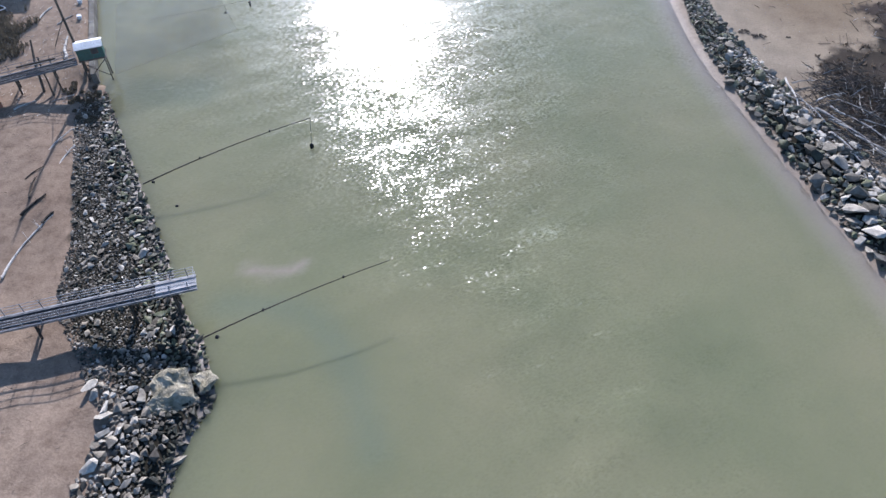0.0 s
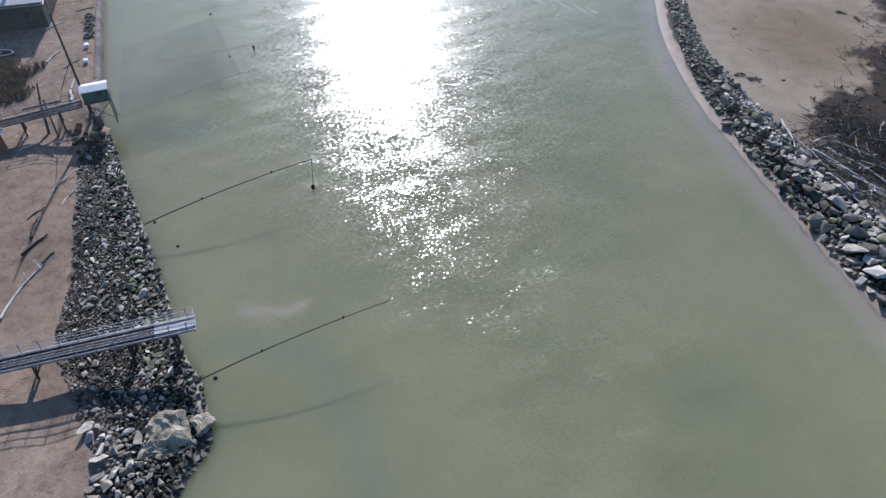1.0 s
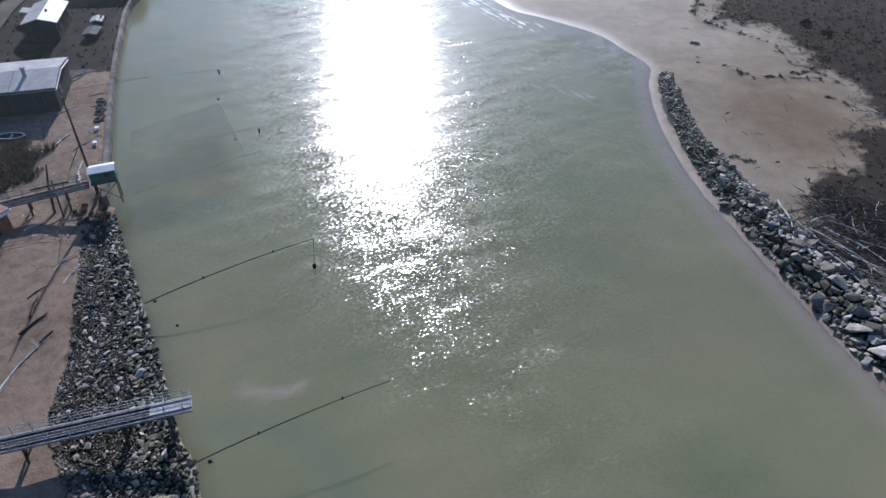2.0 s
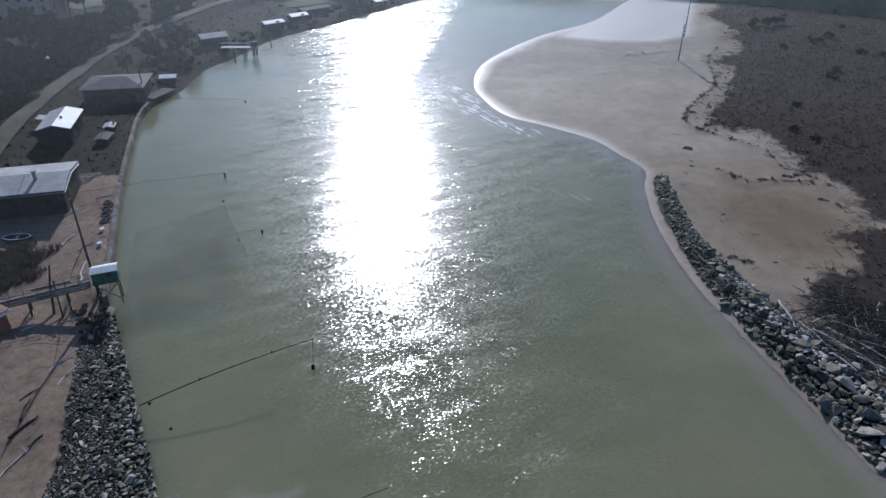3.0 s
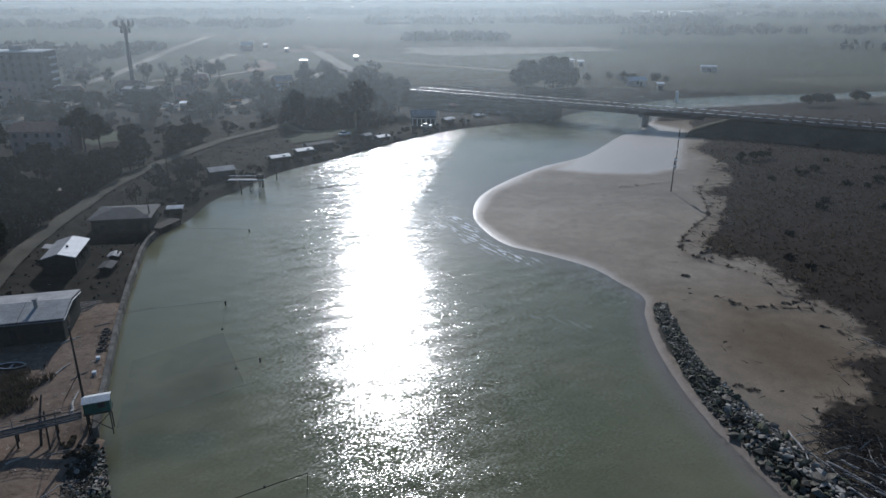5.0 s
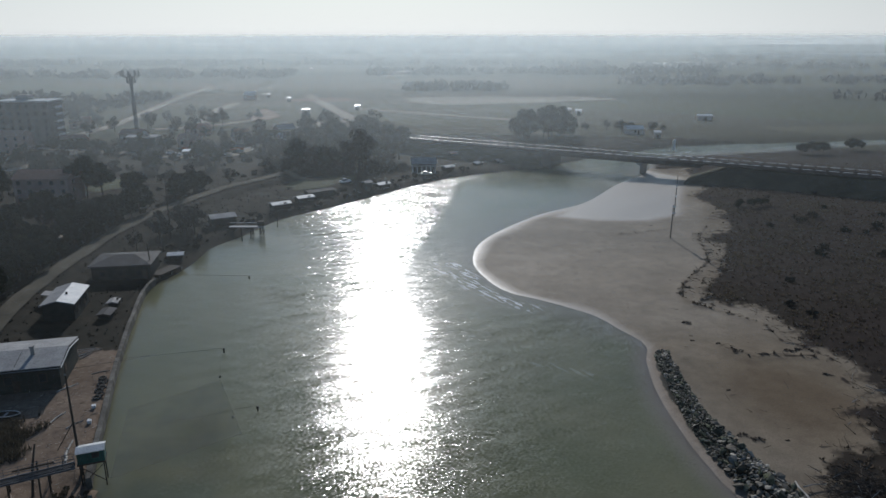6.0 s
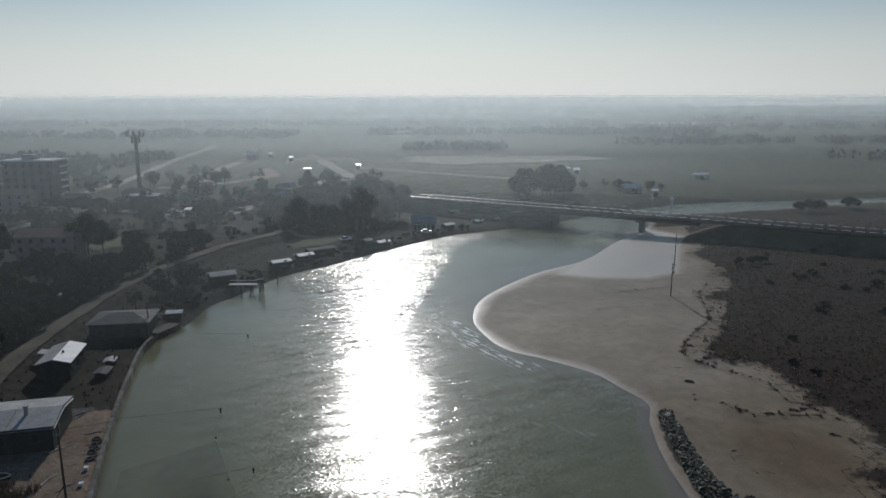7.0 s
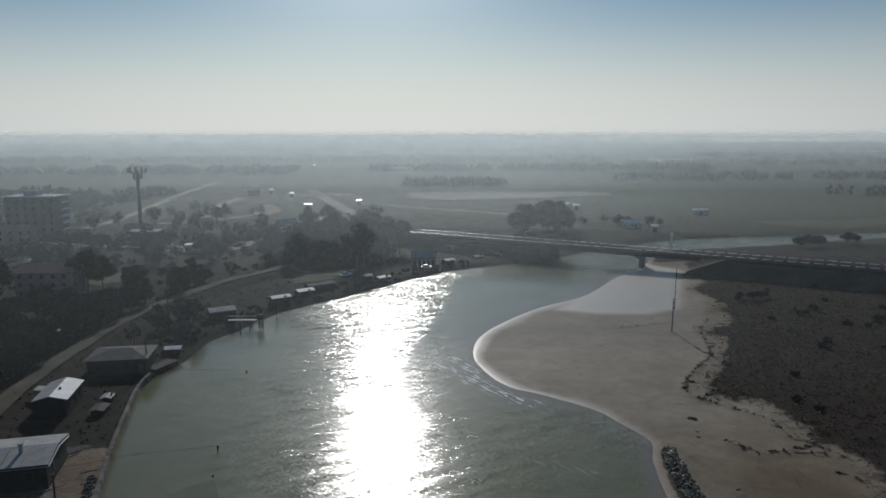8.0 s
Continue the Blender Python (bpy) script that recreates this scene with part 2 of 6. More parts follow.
    # wet rim and shallow film are paled: sky sheen put into the colour
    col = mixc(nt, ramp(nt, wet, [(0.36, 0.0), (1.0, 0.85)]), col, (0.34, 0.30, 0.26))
    col = mixc(nt, mask("film_sheen"), col, (0.46, 0.41, 0.352))
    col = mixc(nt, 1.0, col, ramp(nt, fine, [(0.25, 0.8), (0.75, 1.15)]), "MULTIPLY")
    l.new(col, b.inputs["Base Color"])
    l.new(ramp(nt, wet, [(0.0, 0.92), (0.4, 0.68), (0.7, 0.6), (1.0, 0.44)]), b.inputs["Roughness"])
    l.new(ramp(nt, wet, [(0.0, 0.05), (0.4, 0.25), (0.7, 0.32), (1.0, 0.4)]), b.inputs["Specular IOR Level"])
    dry = calc(nt, "SUBTRACT", 1.0, calc(nt, "MULTIPLY", wet, 0.97))
    bumped(nt, b, calc(nt, "MULTIPLY", calc(nt, "ADD", fine, calc(nt, "MULTIPLY", mid, 2.0)), dry), 0.35, 0.12)
    return m


def water_material():
    m, nt, n, l, b = nodes_of("murky_green_river_water")
    pos = n.new("ShaderNodeNewGeometry").outputs["Position"]

    def mask(key):
        a = n.new("ShaderNodeAttribute")
        a.attribute_name = key
        return a.outputs["Fac"]

    def waves(scale, turn, stretch, detail):
        mp = n.new("ShaderNodeMapping")
        mp.vector_type = "TEXTURE"
        mp.inputs["Rotation"].default_value, mp.inputs["Scale"].default_value = (0, 0, turn), (stretch, 1.0, 1.0)
        l.new(pos, mp.inputs[0])
        return noise_tex(nt, mp.outputs[0], scale, detail, 0.5)

    cloud = noise_tex(nt, pos, 0.05, 4)
    col = mixc(nt, ramp(nt, cloud, [(0.3, 0.0), (0.7, 1.0)]), (0.136, 0.146, 0.081), (0.19, 0.181, 0.105))
    col = mixc(nt, mask("shoal"), col, (0.25, 0.215, 0.17))
    # soft shadows of boom and net, painted into the water colour
    col = mixc(nt, mask("dark_weight"), col, (0.12, 0.145, 0.10))
    # foam and sunlit wavelets off the spit, both painted as pale streaks
    strand = ramp(nt, waves(1.5, -1.0, 5.0, 3), [(0.52, 0.0), (0.56, 1.0)])
    col = mixc(nt, calc(nt, "MULTIPLY", strand, mask("lit_foam")), col, (0.78, 0.78, 0.76))
    l.new(col, b.inputs["Base Color"])
    b.inputs["Roughness"].default_value = 0.13
    b.inputs["IOR"].default_value = 1.33
    b.subsurface_method = "BURLEY"
    b.inputs["Subsurface Weight"].default_value, b.inputs["Subsurface Scale"].default_value = 0.92, 5.0
    b.inputs["Subsurface Radius"].default_value = (1.0, 1.0, 0.8)
    still = calc(nt, "SUBTRACT", 1.0, calc(nt, "MULTIPLY", mask("calm"), 0.84))
    # patches where a puff of wind roughens the water
    puff = ramp(nt, waves(0.5, 0.45, 2.6, 2), [(0.32, 0.62), (0.52, 0.95), (0.7, 1.75)])
    amount = calc(nt, "MULTIPLY", puff, calc(nt, "MULTIPLY", still, mask("rough")))

    def slopes(scale, stretch, turn, across, along, detail=1.0):
        """How far the surface leans, at random, across and along the reach."""
        mp, t, lean, size = n.new("ShaderNodeMapping"), n.new("ShaderNodeTexNoise"), n.new("ShaderNodeVectorMath"), n.new("ShaderNodeVectorMath")
        mp.vector_type = "TEXTURE"
        mp.inputs["Rotation"].default_value, mp.inputs["Scale"].default_value = (0, 0, turn), (stretch, 1.0, 1.0)
        t.inputs["Scale"].default_value, t.inputs["Detail"].default_value = scale, detail
        lean.operation, size.operation = "SUBTRACT", "MULTIPLY"
        l.new(pos, mp.inputs[0])
        l.new(mp.outputs[0], t.inputs["Vector"])
        l.new(t.outputs["Color"], lean.inputs[0])
        lean.inputs[1].default_value = (0.5, 0.5, 0.5)
        l.new(lean.outputs[0], size.inputs[0])
        size.inputs[1].default_value = (across, along, 0)
        return size.outputs[0]

    def added(a, c):
        v = n.new("ShaderNodeVectorMath")
        v.operation = "ADD"
        l.new(a, v.inputs[0])
        l.new(c, v.inputs[1])
        return v.outputs[0]

    # short swell, wind ripples (longer on the open reach) and a fine shiver
    ripples = mixc(nt, mask("gust"), slopes(RIPPLE_NEAR, 1.7, 0.4, *RIPPLE), slopes(RIPPLE_FAR, 1.5, 0.4, *RIPPLE))
    lean = added(added(slopes(0.42, 2.6, 0.42, *SWELL), ripples), slopes(17.0, 1.0, 0.0, 0.16, 0.26))
    force, unit = n.new("ShaderNodeVectorMath"), n.new("ShaderNodeVectorMath")
    force.operation, unit.operation = "SCALE", "NORMALIZE"
    l.new(lean, force.inputs[0])
    l.new(amount, force.inputs["Scale"])
    l.new(added(n.new("ShaderNodeNewGeometry").outputs["Normal"], force.outputs[0]), unit.inputs[0])
    l.new(unit.outputs[0], b.inputs["Normal"])
    return m


# lean of the water surface: across and along the reach
SWELL, RIPPLE, RIPPLE_NEAR, RIPPLE_FAR = (0.10, 0.27), (0.44, 0.82), 5.4, 2.5
M["ground"], M["water"] = ground_material(), water_material()

# ---- building blocks ----


def part(name, bm, material, parent=None, label=""):
    """Links a bmesh as one mesh object under its thing."""
    me = bpy.data.meshes.new(name)
    bm.to_mesh(me)
    bm.free()
    me.materials.append(M[material])
    ob = new(name, me)
    if parent is not None:
        ob.parent = parent
    if label:
        ob["label"] = label
    return ob


def thing(name, label, category, m=None, group="", kind=""):
    ob = new(name)
    if m is not None:
        ob.matrix_world = m
    return tagged(ob, label, category, group, kind)


def box(bm, size, at=(0, 0, 0), turn=None, bevel=0.0):
    r = bmesh.ops.create_cube(bm, size=1.0)
    vs = r["verts"]
    bmesh.ops.scale(bm, vec=size, verts=vs)
    if bevel:
        es = list({e for v in vs for e in v.link_edges})
        vs = list({v for f in bmesh.ops.bevel(bm, geom=es, offset=bevel, segments=1, affect="EDGES", clamp_overlap=True)["faces"] for v in f.verts} | {v for v in vs if v.is_valid})
    if turn is not None:
        bmesh.ops.transform(bm, matrix=turn, verts=vs)
    bmesh.ops.translate(bm, vec=at, verts=vs)
    return bm


def boxed(size, at=(0, 0, 0), turn=None, bevel=0.0):
    return box(bmesh.new(), size, at, turn, bevel)


def tube(bm, points, radii, sides=6):
    """A tapered round bar along a line of points."""
    pts = [Vector(p) for p in points]
    rings = []
    for i, p in enumerate(pts):
        way = (pts[min(i + 1, len(pts) - 1)] - pts[max(i - 1, 0)]).normalized()
        side = way.cross(Vector((0, 0, 1)))
        side = Vector((1, 0, 0)) if side.length < 1e-3 else side.normalized()
        up = side.cross(way)
        r = radii[i] if isinstance(radii, (list, tuple)) else radii
        rings.append([bm.verts.new(p + (side * math.cos(a) + up * math.sin(a)) * r) for a in (2 * math.pi * k / sides for k in range(sides))])
    for a, b in zip(rings, rings[1:]):
        for k in range(sides):
            bm.faces.new((a[k], a[(k + 1) % sides], b[(k + 1) % sides], b[k]))
    bm.faces.new(rings[0][::-1])
    bm.faces.new(rings[-1])
    return bm


def tubed(points, radii, sides=6):
    return tube(bmesh.new(), points, radii, sides)


def smooth_line(pts, steps=5):
    p = np.array(pts, float)
    q = np.vstack([2 * p[0] - p[1], p, 2 * p[-1] - p[-2]])
    out = []
    for i in range(1, len(q) - 2):
        for k in range(steps):
            t = k / steps
            out.append(0.5 * (2 * q[i] + (q[i + 1] - q[i - 1]) * t + (2 * q[i - 1] - 5 * q[i] + 4 * q[i + 1] - q[i + 2]) * t * t + (3 * q[i] - q[i - 1] - 3 * q[i + 1] + q[i + 2]) * t ** 3))
    out.append(p[-1])
    return np.array(out)


def line_distance(x, y, line):
    best = np.full(x.shape, 1e9)
    for (ax, ay), (bx, by) in zip(line[:-1], line[1:]):
        dx, dy = bx - ax, by - ay
        t = np.clip(((x - ax) * dx + (y - ay) * dy) / (dx * dx + dy * dy + 1e-9), 0, 1)
        best = np.minimum(best, np.hypot(x - ax - t * dx, y - ay - t * dy))
    return best


def inside(x, y, poly):
    res = np.zeros(x.shape, bool)
    for (ax, ay), (bx, by) in zip(poly, np.roll(poly, -1, 0)):
        if ay == by:
            continue
        res ^= ((ay > y) != (by > y)) & (x < (bx - ax) * (y - ay) / (by - ay) + ax)
    return res


def step(a, b, x):
    t = np.clip((x - a) / (b - a), 0, 1)
    return t * t * (3 - 2 * t)


# ---- the lie of the land ----
BANK_L = smooth_line([(-19, -90), (-20, 0), (-19.8, 20), (-19.5, 24.3), (-18.3, 28), (-19.2, 30.7), (-20.6, 34), (-22.6, 36.6), (-25, 41.5), (-28, 47.2),
                      (-31.5, 53.6), (-34.8, 59.8), (-38.6, 66.9), (-41.2, 72), (-45.4, 84.5), (-49.8, 97.6), (-53.6, 110), (-56.4, 120), (-60.6, 138),
                      (-58.4, 152), (-57.5, 168), (-53.3, 178), (-46.5, 197), (-32, 215.1), (-17.7, 235.6), (3.4, 260), (31, 276), (45, 286.5), (67, 306), (113, 338),
                      (174, 350.5), (228, 362), (420, 420), (900, 560)])
BANK_R = smooth_line([(42, -90), (41.5, 20), (40.2, 40), (38.8, 45.6), (36.5, 55.2), (33.9, 66.8), (32.1, 76), (31.3, 90), (32.6, 103), (34.3, 110),
                      (31.4, 117), (27.8, 124), (19.5, 131.5), (13.5, 136), (9.5, 144), (7, 157.5), (11, 176), (27, 200.5), (45, 218), (62, 247), (74, 262),
                      (86, 285), (98, 306.5), (120, 312), (161, 324), (218, 344.5), (420, 400), (900, 530)])
RIVER = np.vstack([BANK_L, BANK_R[::-1]])
SCRUB_EDGE = smooth_line([(99, 285), (93, 258), (88.8, 237), (80.6, 224), (81.6, 212), (77.3, 198), (71.5, 183), (66.5, 175), (67, 165), (62.2, 151), (54.5, 138), (52.5, 131), (55, 128.6),
                          (60.2, 126), (61.8, 120), (61.6, 110), (64.4, 104), (65.4, 99), (63.8, 94), (63.4, 89.5), (58, 87), (55.6, 84), (55.5, 80), (52.5, 77),
                          (46, 73.5), (46.5, 62), (48.5, 52), (50, 38), (50, -90)])
SCRUB = np.vstack([SCRUB_EDGE, [(3000, -90), (3000, 285)]])
# lines of dark drift on the sand: course, half width, how dense
WRACK = [(smooth_line([(47.8, 129), (50.8, 126.3), (54.3, 122.1), (57.7, 117.5), (57.4, 111), (60.3, 107.7), (62.5, 102)]), 0.55, 0.6),
         (smooth_line([(72, 186), (65.5, 174), (63, 162.4), (60.4, 153.6), (53.4, 143.8), (48.8, 136), (47.8, 129)]), 0.7, 0.6),
         (smooth_line([(46.3, 109.4), (48.5, 106.6), (50.2, 104), (53, 105), (56.5, 104.6), (59.7, 104.4)]), 1.0, 0.5), (smooth_line([(60, 98), (60.6, 93), (60.2, 88.6)]), 0.35, 0.55),
         (smooth_line([(45.5, 178.4), (51.1, 179.6), (56.9, 182.2), (62, 184.5)]), 0.5, 0.42)]
TRACK = smooth_line([(-68, 40), (-72, 90), (-78, 117), (-80.8, 132), (-82, 147), (-83, 165), (-82.6, 181), (-79.5, 201), (-74.6, 219), (-69.5, 233), (-62.5, 245), (-56, 262), (-42, 310), (-27, 357)])


def land(x, y):
    """Height of the ground, and how sandy, wet or overgrown it is."""
    x, y = np.asarray(x, float), np.asarray(y, float)
    dl, dr = line_distance(x, y, BANK_L), line_distance(x, y, BANK_R)
    d = np.minimum(dl, dr)
    wetted = inside(x, y, RIVER)
    left = dl < dr
    wob = 0.12 * np.sin(x * 0.31 + 1.3) * np.sin(y * 0.27) + 0.06 * np.sin(x * 1.1) * np.sin(y * 0.9 + 2)
    quay = step(70, 72, y) * (1 - step(141, 145, y))
    near = 1 - step(66, 71, y)
    zl = near * np.minimum(1.35, 0.17 * d) + quay * np.minimum(1.3, 2.5 * d - 0.6) + (1 - near - quay) * np.minimum(1.3, 0.35 * d)
    zl = zl + wob * step(2, 10, d)
    levee = line_distance(x, y, TRACK)
    zl = zl + 1.4 * (1 - step(2.5, 8, levee))
    jet = 1 - step(106, 112, y)
    scrub_d = line_distance(x, y, SCRUB_EDGE)
    scrub = np.where(inside(x, y, SCRUB), np.clip(0.5 + scrub_d / 11, 0, 1), np.clip(0.5 - scrub_d / 11, 0, 1))
    for line, wide, dark_weight in WRACK:
        scrub = np.maximum(scrub, dark_weight * np.exp(-(line_distance(x, y, line) / wide) ** 2))
    scrub = scrub * (1 - 0.5 * np.exp(-((x - 0.38 * (y - 188) - 77) / 5) ** 2 - ((y - 188) / 22) ** 2))
    scrub = np.maximum(scrub, step(268, 285, y))
    ridge = step(0, 1.5, d) * 0.9 * np.exp(-((d - 4.0) / 2.2) ** 2) * (1 - 0.55 * step(70, 90, y))
    zr = jet * (0.05 * np.minimum(d, 9) + ridge) + (1 - jet) * (0.03 * np.minimum(d, 1.2) + 0.016 * np.minimum(d, 40)) + 0.35 * scrub + (0.4 * wob + 0.02) * step(3, 14, d)
    z = np.where(left, zl, np.maximum(zr, 0.02 * np.minimum(d, 3)))
    z = np.where(wetted & left & (quay > 0.5), -0.6 - np.minimum(d, 2), z)
    z = np.where(wetted & ~(left & (quay > 0.5)), -np.minimum(0.05 * np.minimum(d, 1.2) + 0.25 * np.maximum(d - 1.2, 0), 2.5), z)
    bar = step(108, 122, y) * (1 - step(250, 275, y)) * (1 - left)
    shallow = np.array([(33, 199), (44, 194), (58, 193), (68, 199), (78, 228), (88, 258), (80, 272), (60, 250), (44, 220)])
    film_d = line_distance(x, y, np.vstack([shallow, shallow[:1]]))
    film_sheen = np.where(inside(x, y, shallow), np.clip(0.5 + film_d / 5, 0, 1), np.clip(0.5 - film_d / 5, 0, 1))
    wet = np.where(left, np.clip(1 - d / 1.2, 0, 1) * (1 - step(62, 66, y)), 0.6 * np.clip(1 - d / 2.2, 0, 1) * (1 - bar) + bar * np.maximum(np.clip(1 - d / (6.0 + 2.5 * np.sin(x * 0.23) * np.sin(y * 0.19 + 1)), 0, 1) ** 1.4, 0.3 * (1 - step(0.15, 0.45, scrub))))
    wet = np.clip(np.maximum(wet, film_sheen), 0, 1)
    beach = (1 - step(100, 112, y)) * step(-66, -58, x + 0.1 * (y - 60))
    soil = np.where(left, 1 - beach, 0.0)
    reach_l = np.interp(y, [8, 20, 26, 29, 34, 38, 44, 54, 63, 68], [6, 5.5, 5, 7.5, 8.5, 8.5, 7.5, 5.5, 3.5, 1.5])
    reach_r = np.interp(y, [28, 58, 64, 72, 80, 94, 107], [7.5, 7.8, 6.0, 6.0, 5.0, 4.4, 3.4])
    # ground between the heaped stones is taken nearly to black
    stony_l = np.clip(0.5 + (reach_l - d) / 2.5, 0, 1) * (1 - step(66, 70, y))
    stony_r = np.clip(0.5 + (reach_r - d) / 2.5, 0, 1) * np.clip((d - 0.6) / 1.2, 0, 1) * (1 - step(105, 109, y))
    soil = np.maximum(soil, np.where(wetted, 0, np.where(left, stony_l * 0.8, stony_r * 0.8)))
    far = step(330, 420, np.hypot(x, y))
    # darker, browner sand in the hollow behind the stone bank
    brown_sand = np.where(left, 0, np.clip(1.5 - np.hypot((x - 51) / 10, (y - 91) / 15), 0, 1))
    return z, {"brown_sand": brown_sand, "film_sheen": film_sheen, "wet": wet, "scrub": np.where(left, 0, scrub), "soil": soil, "field": far, "dirt": np.where(left, 1.0, 0.6 * np.clip(1.6 - d / 2.0, 0, 1) * jet)}


def spread(start, stop, fine, grow, limit):
    out, s = [start], fine
    while abs(out[-1]) < limit and abs(out[-1] - start) < limit:
        if abs(out[-1]) > abs(stop):
            s *= grow
        out.append(out[-1] + s)
    return out


def sheet(name, xs, ys, z, keep, masks, material, label, category):
    """A sheet over a grid; keep tells which corners it has."""
    nx, ny = len(xs), len(ys)
    X, Y = np.meshgrid(xs, ys)
    idx = np.arange(nx * ny).reshape(ny, nx)
    quads = np.stack([idx[:-1, :-1], idx[:-1, 1:], idx[1:, 1:], idx[1:, :-1]], -1).reshape(-1, 4)
    if keep is not None:
        quads = quads[keep.ravel()[quads].any(1)]
    used = np.unique(quads)
    back = np.full(nx * ny, -1)
    back[used] = np.arange(len(used))
    co = np.stack([X, Y, z], -1).reshape(-1, 3)[used].astype(np.float32)
    faces = back[quads].astype(np.int32)
    me = bpy.data.meshes.new(name)
    me.vertices.add(len(co))
    me.vertices.foreach_set("co", co.ravel())
    me.loops.add(faces.size)
    me.loops.foreach_set("vertex_index", faces.ravel())
    me.polygons.add(len(faces))
    me.polygons.foreach_set("loop_start", np.arange(0, faces.size, 4, dtype=np.int32))
    me.polygons.foreach_set("use_smooth", np.ones(len(faces), bool))
    me.update(calc_edges=True)
    for key, val in masks.items():
        a = me.attributes.new(key, "FLOAT", "POINT")
        a.data.foreach_set("value", np.asarray(val, np.float32).ravel()[used])
    me.materials.append(M[material])
    return tagged(new(name, me), label, category, kind="structure")


xr = spread(0.0, 112.0, 0.9, 1.12, 24000)
gx = np.array([-v for v in xr[:0:-1]] + xr)
gy = np.array(spread(-90.0, 235.0, 0.9, 1.08, 26000))
GX, GY = np.meshgrid(gx, gy)
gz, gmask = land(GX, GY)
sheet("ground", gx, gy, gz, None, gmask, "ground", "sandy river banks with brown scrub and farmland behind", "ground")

wx = np.concatenate([np.arange(-66, 100, 0.9), np.arange(100, 900, 8.0)])
wy = np.concatenate([np.arange(-90, 10, 4.0), np.arange(10, 300, 0.9), np.arange(300, 560, 3.0)])
WX, WY = np.meshgrid(wx, wy)
w_in = inside(WX, WY, RIVER)
w_dl, w_dr = line_distance(WX, WY, BANK_L), line_distance(WX, WY, BANK_R)
w_keep = w_in | (np.minimum(w_dl, w_dr) < 1.5)
wz = 0.012 * np.sin(WX * 0.5 + WY * 1.9) * np.sin(WY * 0.37 + 0.7) + 0.010 * np.sin(WX * -0.7 + WY * 1.25 + 1.0)
wz = wz * step(1.0, 6.0, np.minimum(w_dl, w_dr))
w_shoal = np.clip(1 - w_dr / 3.5, 0, 1) * (1 - step(108, 116, WY)) + 0.55 * np.clip(1 - w_dr / 12, 0, 1) * step(108, 116, WY)
w_shoal = np.maximum(w_shoal, 0.9 * np.exp(-(line_distance(WX, WY, smooth_line([(-18, 41.9), (-16.1, 41.2), (-14.1, 41.5), (-12.8, 42.2)])) / 0.55) ** 2))
# the current's edge off the sand spit: ruffled water outside, slack water inside
SHEAR = np.array([(-6, 112), (-9.6, 124), (-10.8, 138.5), (-9.6, 151.6), (-5, 174.3), (-1.2, 197.4), (2.9, 226.5), (9.3, 254), (30, 290)])
w_slack = WX - np.interp(WY, SHEAR[:, 1], SHEAR[:, 0]) + 0.6 * np.sin(WY * 0.31)
w_calm = step(-0.5, 1.5, w_slack) * (1.0 - 0.45 * step(2.5, 6.0, w_slack) * (1 - step(165, 185, WY))) * step(116, 128, WY) * (1 - step(238, 262, WY))
# shelter under the left bank, and a smoother strip along the right one
w_lee = 1 - 0.72 * (1 - step(14, 30, w_dl)) * (1 - step(150, 200, WY)) - 0.6 * (1 - step(10, 32, w_dr)) * (1 - step(100, 125, WY))
# painted shadows of the fishing gear: one long curve, two soft patches
w_shade = np.exp(-(line_distance(WX, WY, smooth_line([(-19, 37.6), (-14.5, 37.4), (-10.8, 35.8), (-7.5, 30.7), (-5.2, 24.0)])) / 1.6) ** 2) * 0.5
w_shade = np.maximum(w_shade, 0.4 * np.exp(-(line_distance(WX, WY, np.array([(-34.5, 69.5), (-28.5, 69.0)])) / 3.0) ** 4))
w_shade = np.maximum(w_shade, 0.28 * np.exp(-(line_distance(WX, WY, np.array([(-33, 76), (-27.5, 81)])) / 1.6) ** 2))
w_lit_foam = 1.0 * np.exp(-(line_distance(WX, WY, smooth_line([(-1, 156), (3, 154), (5.5, 148), (7.5, 139), (12, 131.5), (17, 127)])) / 1.5) ** 2)
w_lit_foam = np.maximum(w_lit_foam, 0.8 * np.exp(-(line_distance(WX, WY, smooth_line([(-2, 151), (2.5, 146), (6, 137)])) / 1.0) ** 2))
w_lit_foam = np.maximum(w_lit_foam, 0.14 * np.exp(-(line_distance(WX, WY, smooth_line([(14, 103), (19, 101.5), (25, 97)])) / 0.7) ** 2))
sheet("water", wx, wy, wz, w_keep, {"shoal": w_shoal, "calm": w_calm, "dark_weight": w_shade, "gust": step(70, 190, WY), "rough": w_lee * (1 - 0.05 * step(60, 130, WY) + 0.55 * step(165, 205, WY) + 0.8 * step(205, 260, WY)), "lit_foam": w_lit_foam}, "water", "murky green river with sunlit ripples", "river")


def height_at(x, y):
    return float(land(np.array([x]), np.array([y]))[0][0])

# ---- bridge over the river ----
# darker copy of the concrete: the deck side's shade put into its colour
M["bridge_side"] = surface("shaded_side_concrete", (0.04, 0.04, 0.042), (0.07, 0.07, 0.07), 0.3, 0.9, 12, 0.4, 0.02, spec=0.0)
BR_A, BR_B = Vector((6.0, 301.0, 0)), Vector((139.6, 222.6, 0))
BR_WAY = (BR_B - BR_A).normalized()
BR_YAW = math.degrees(math.atan2(BR_WAY.y, BR_WAY.x))


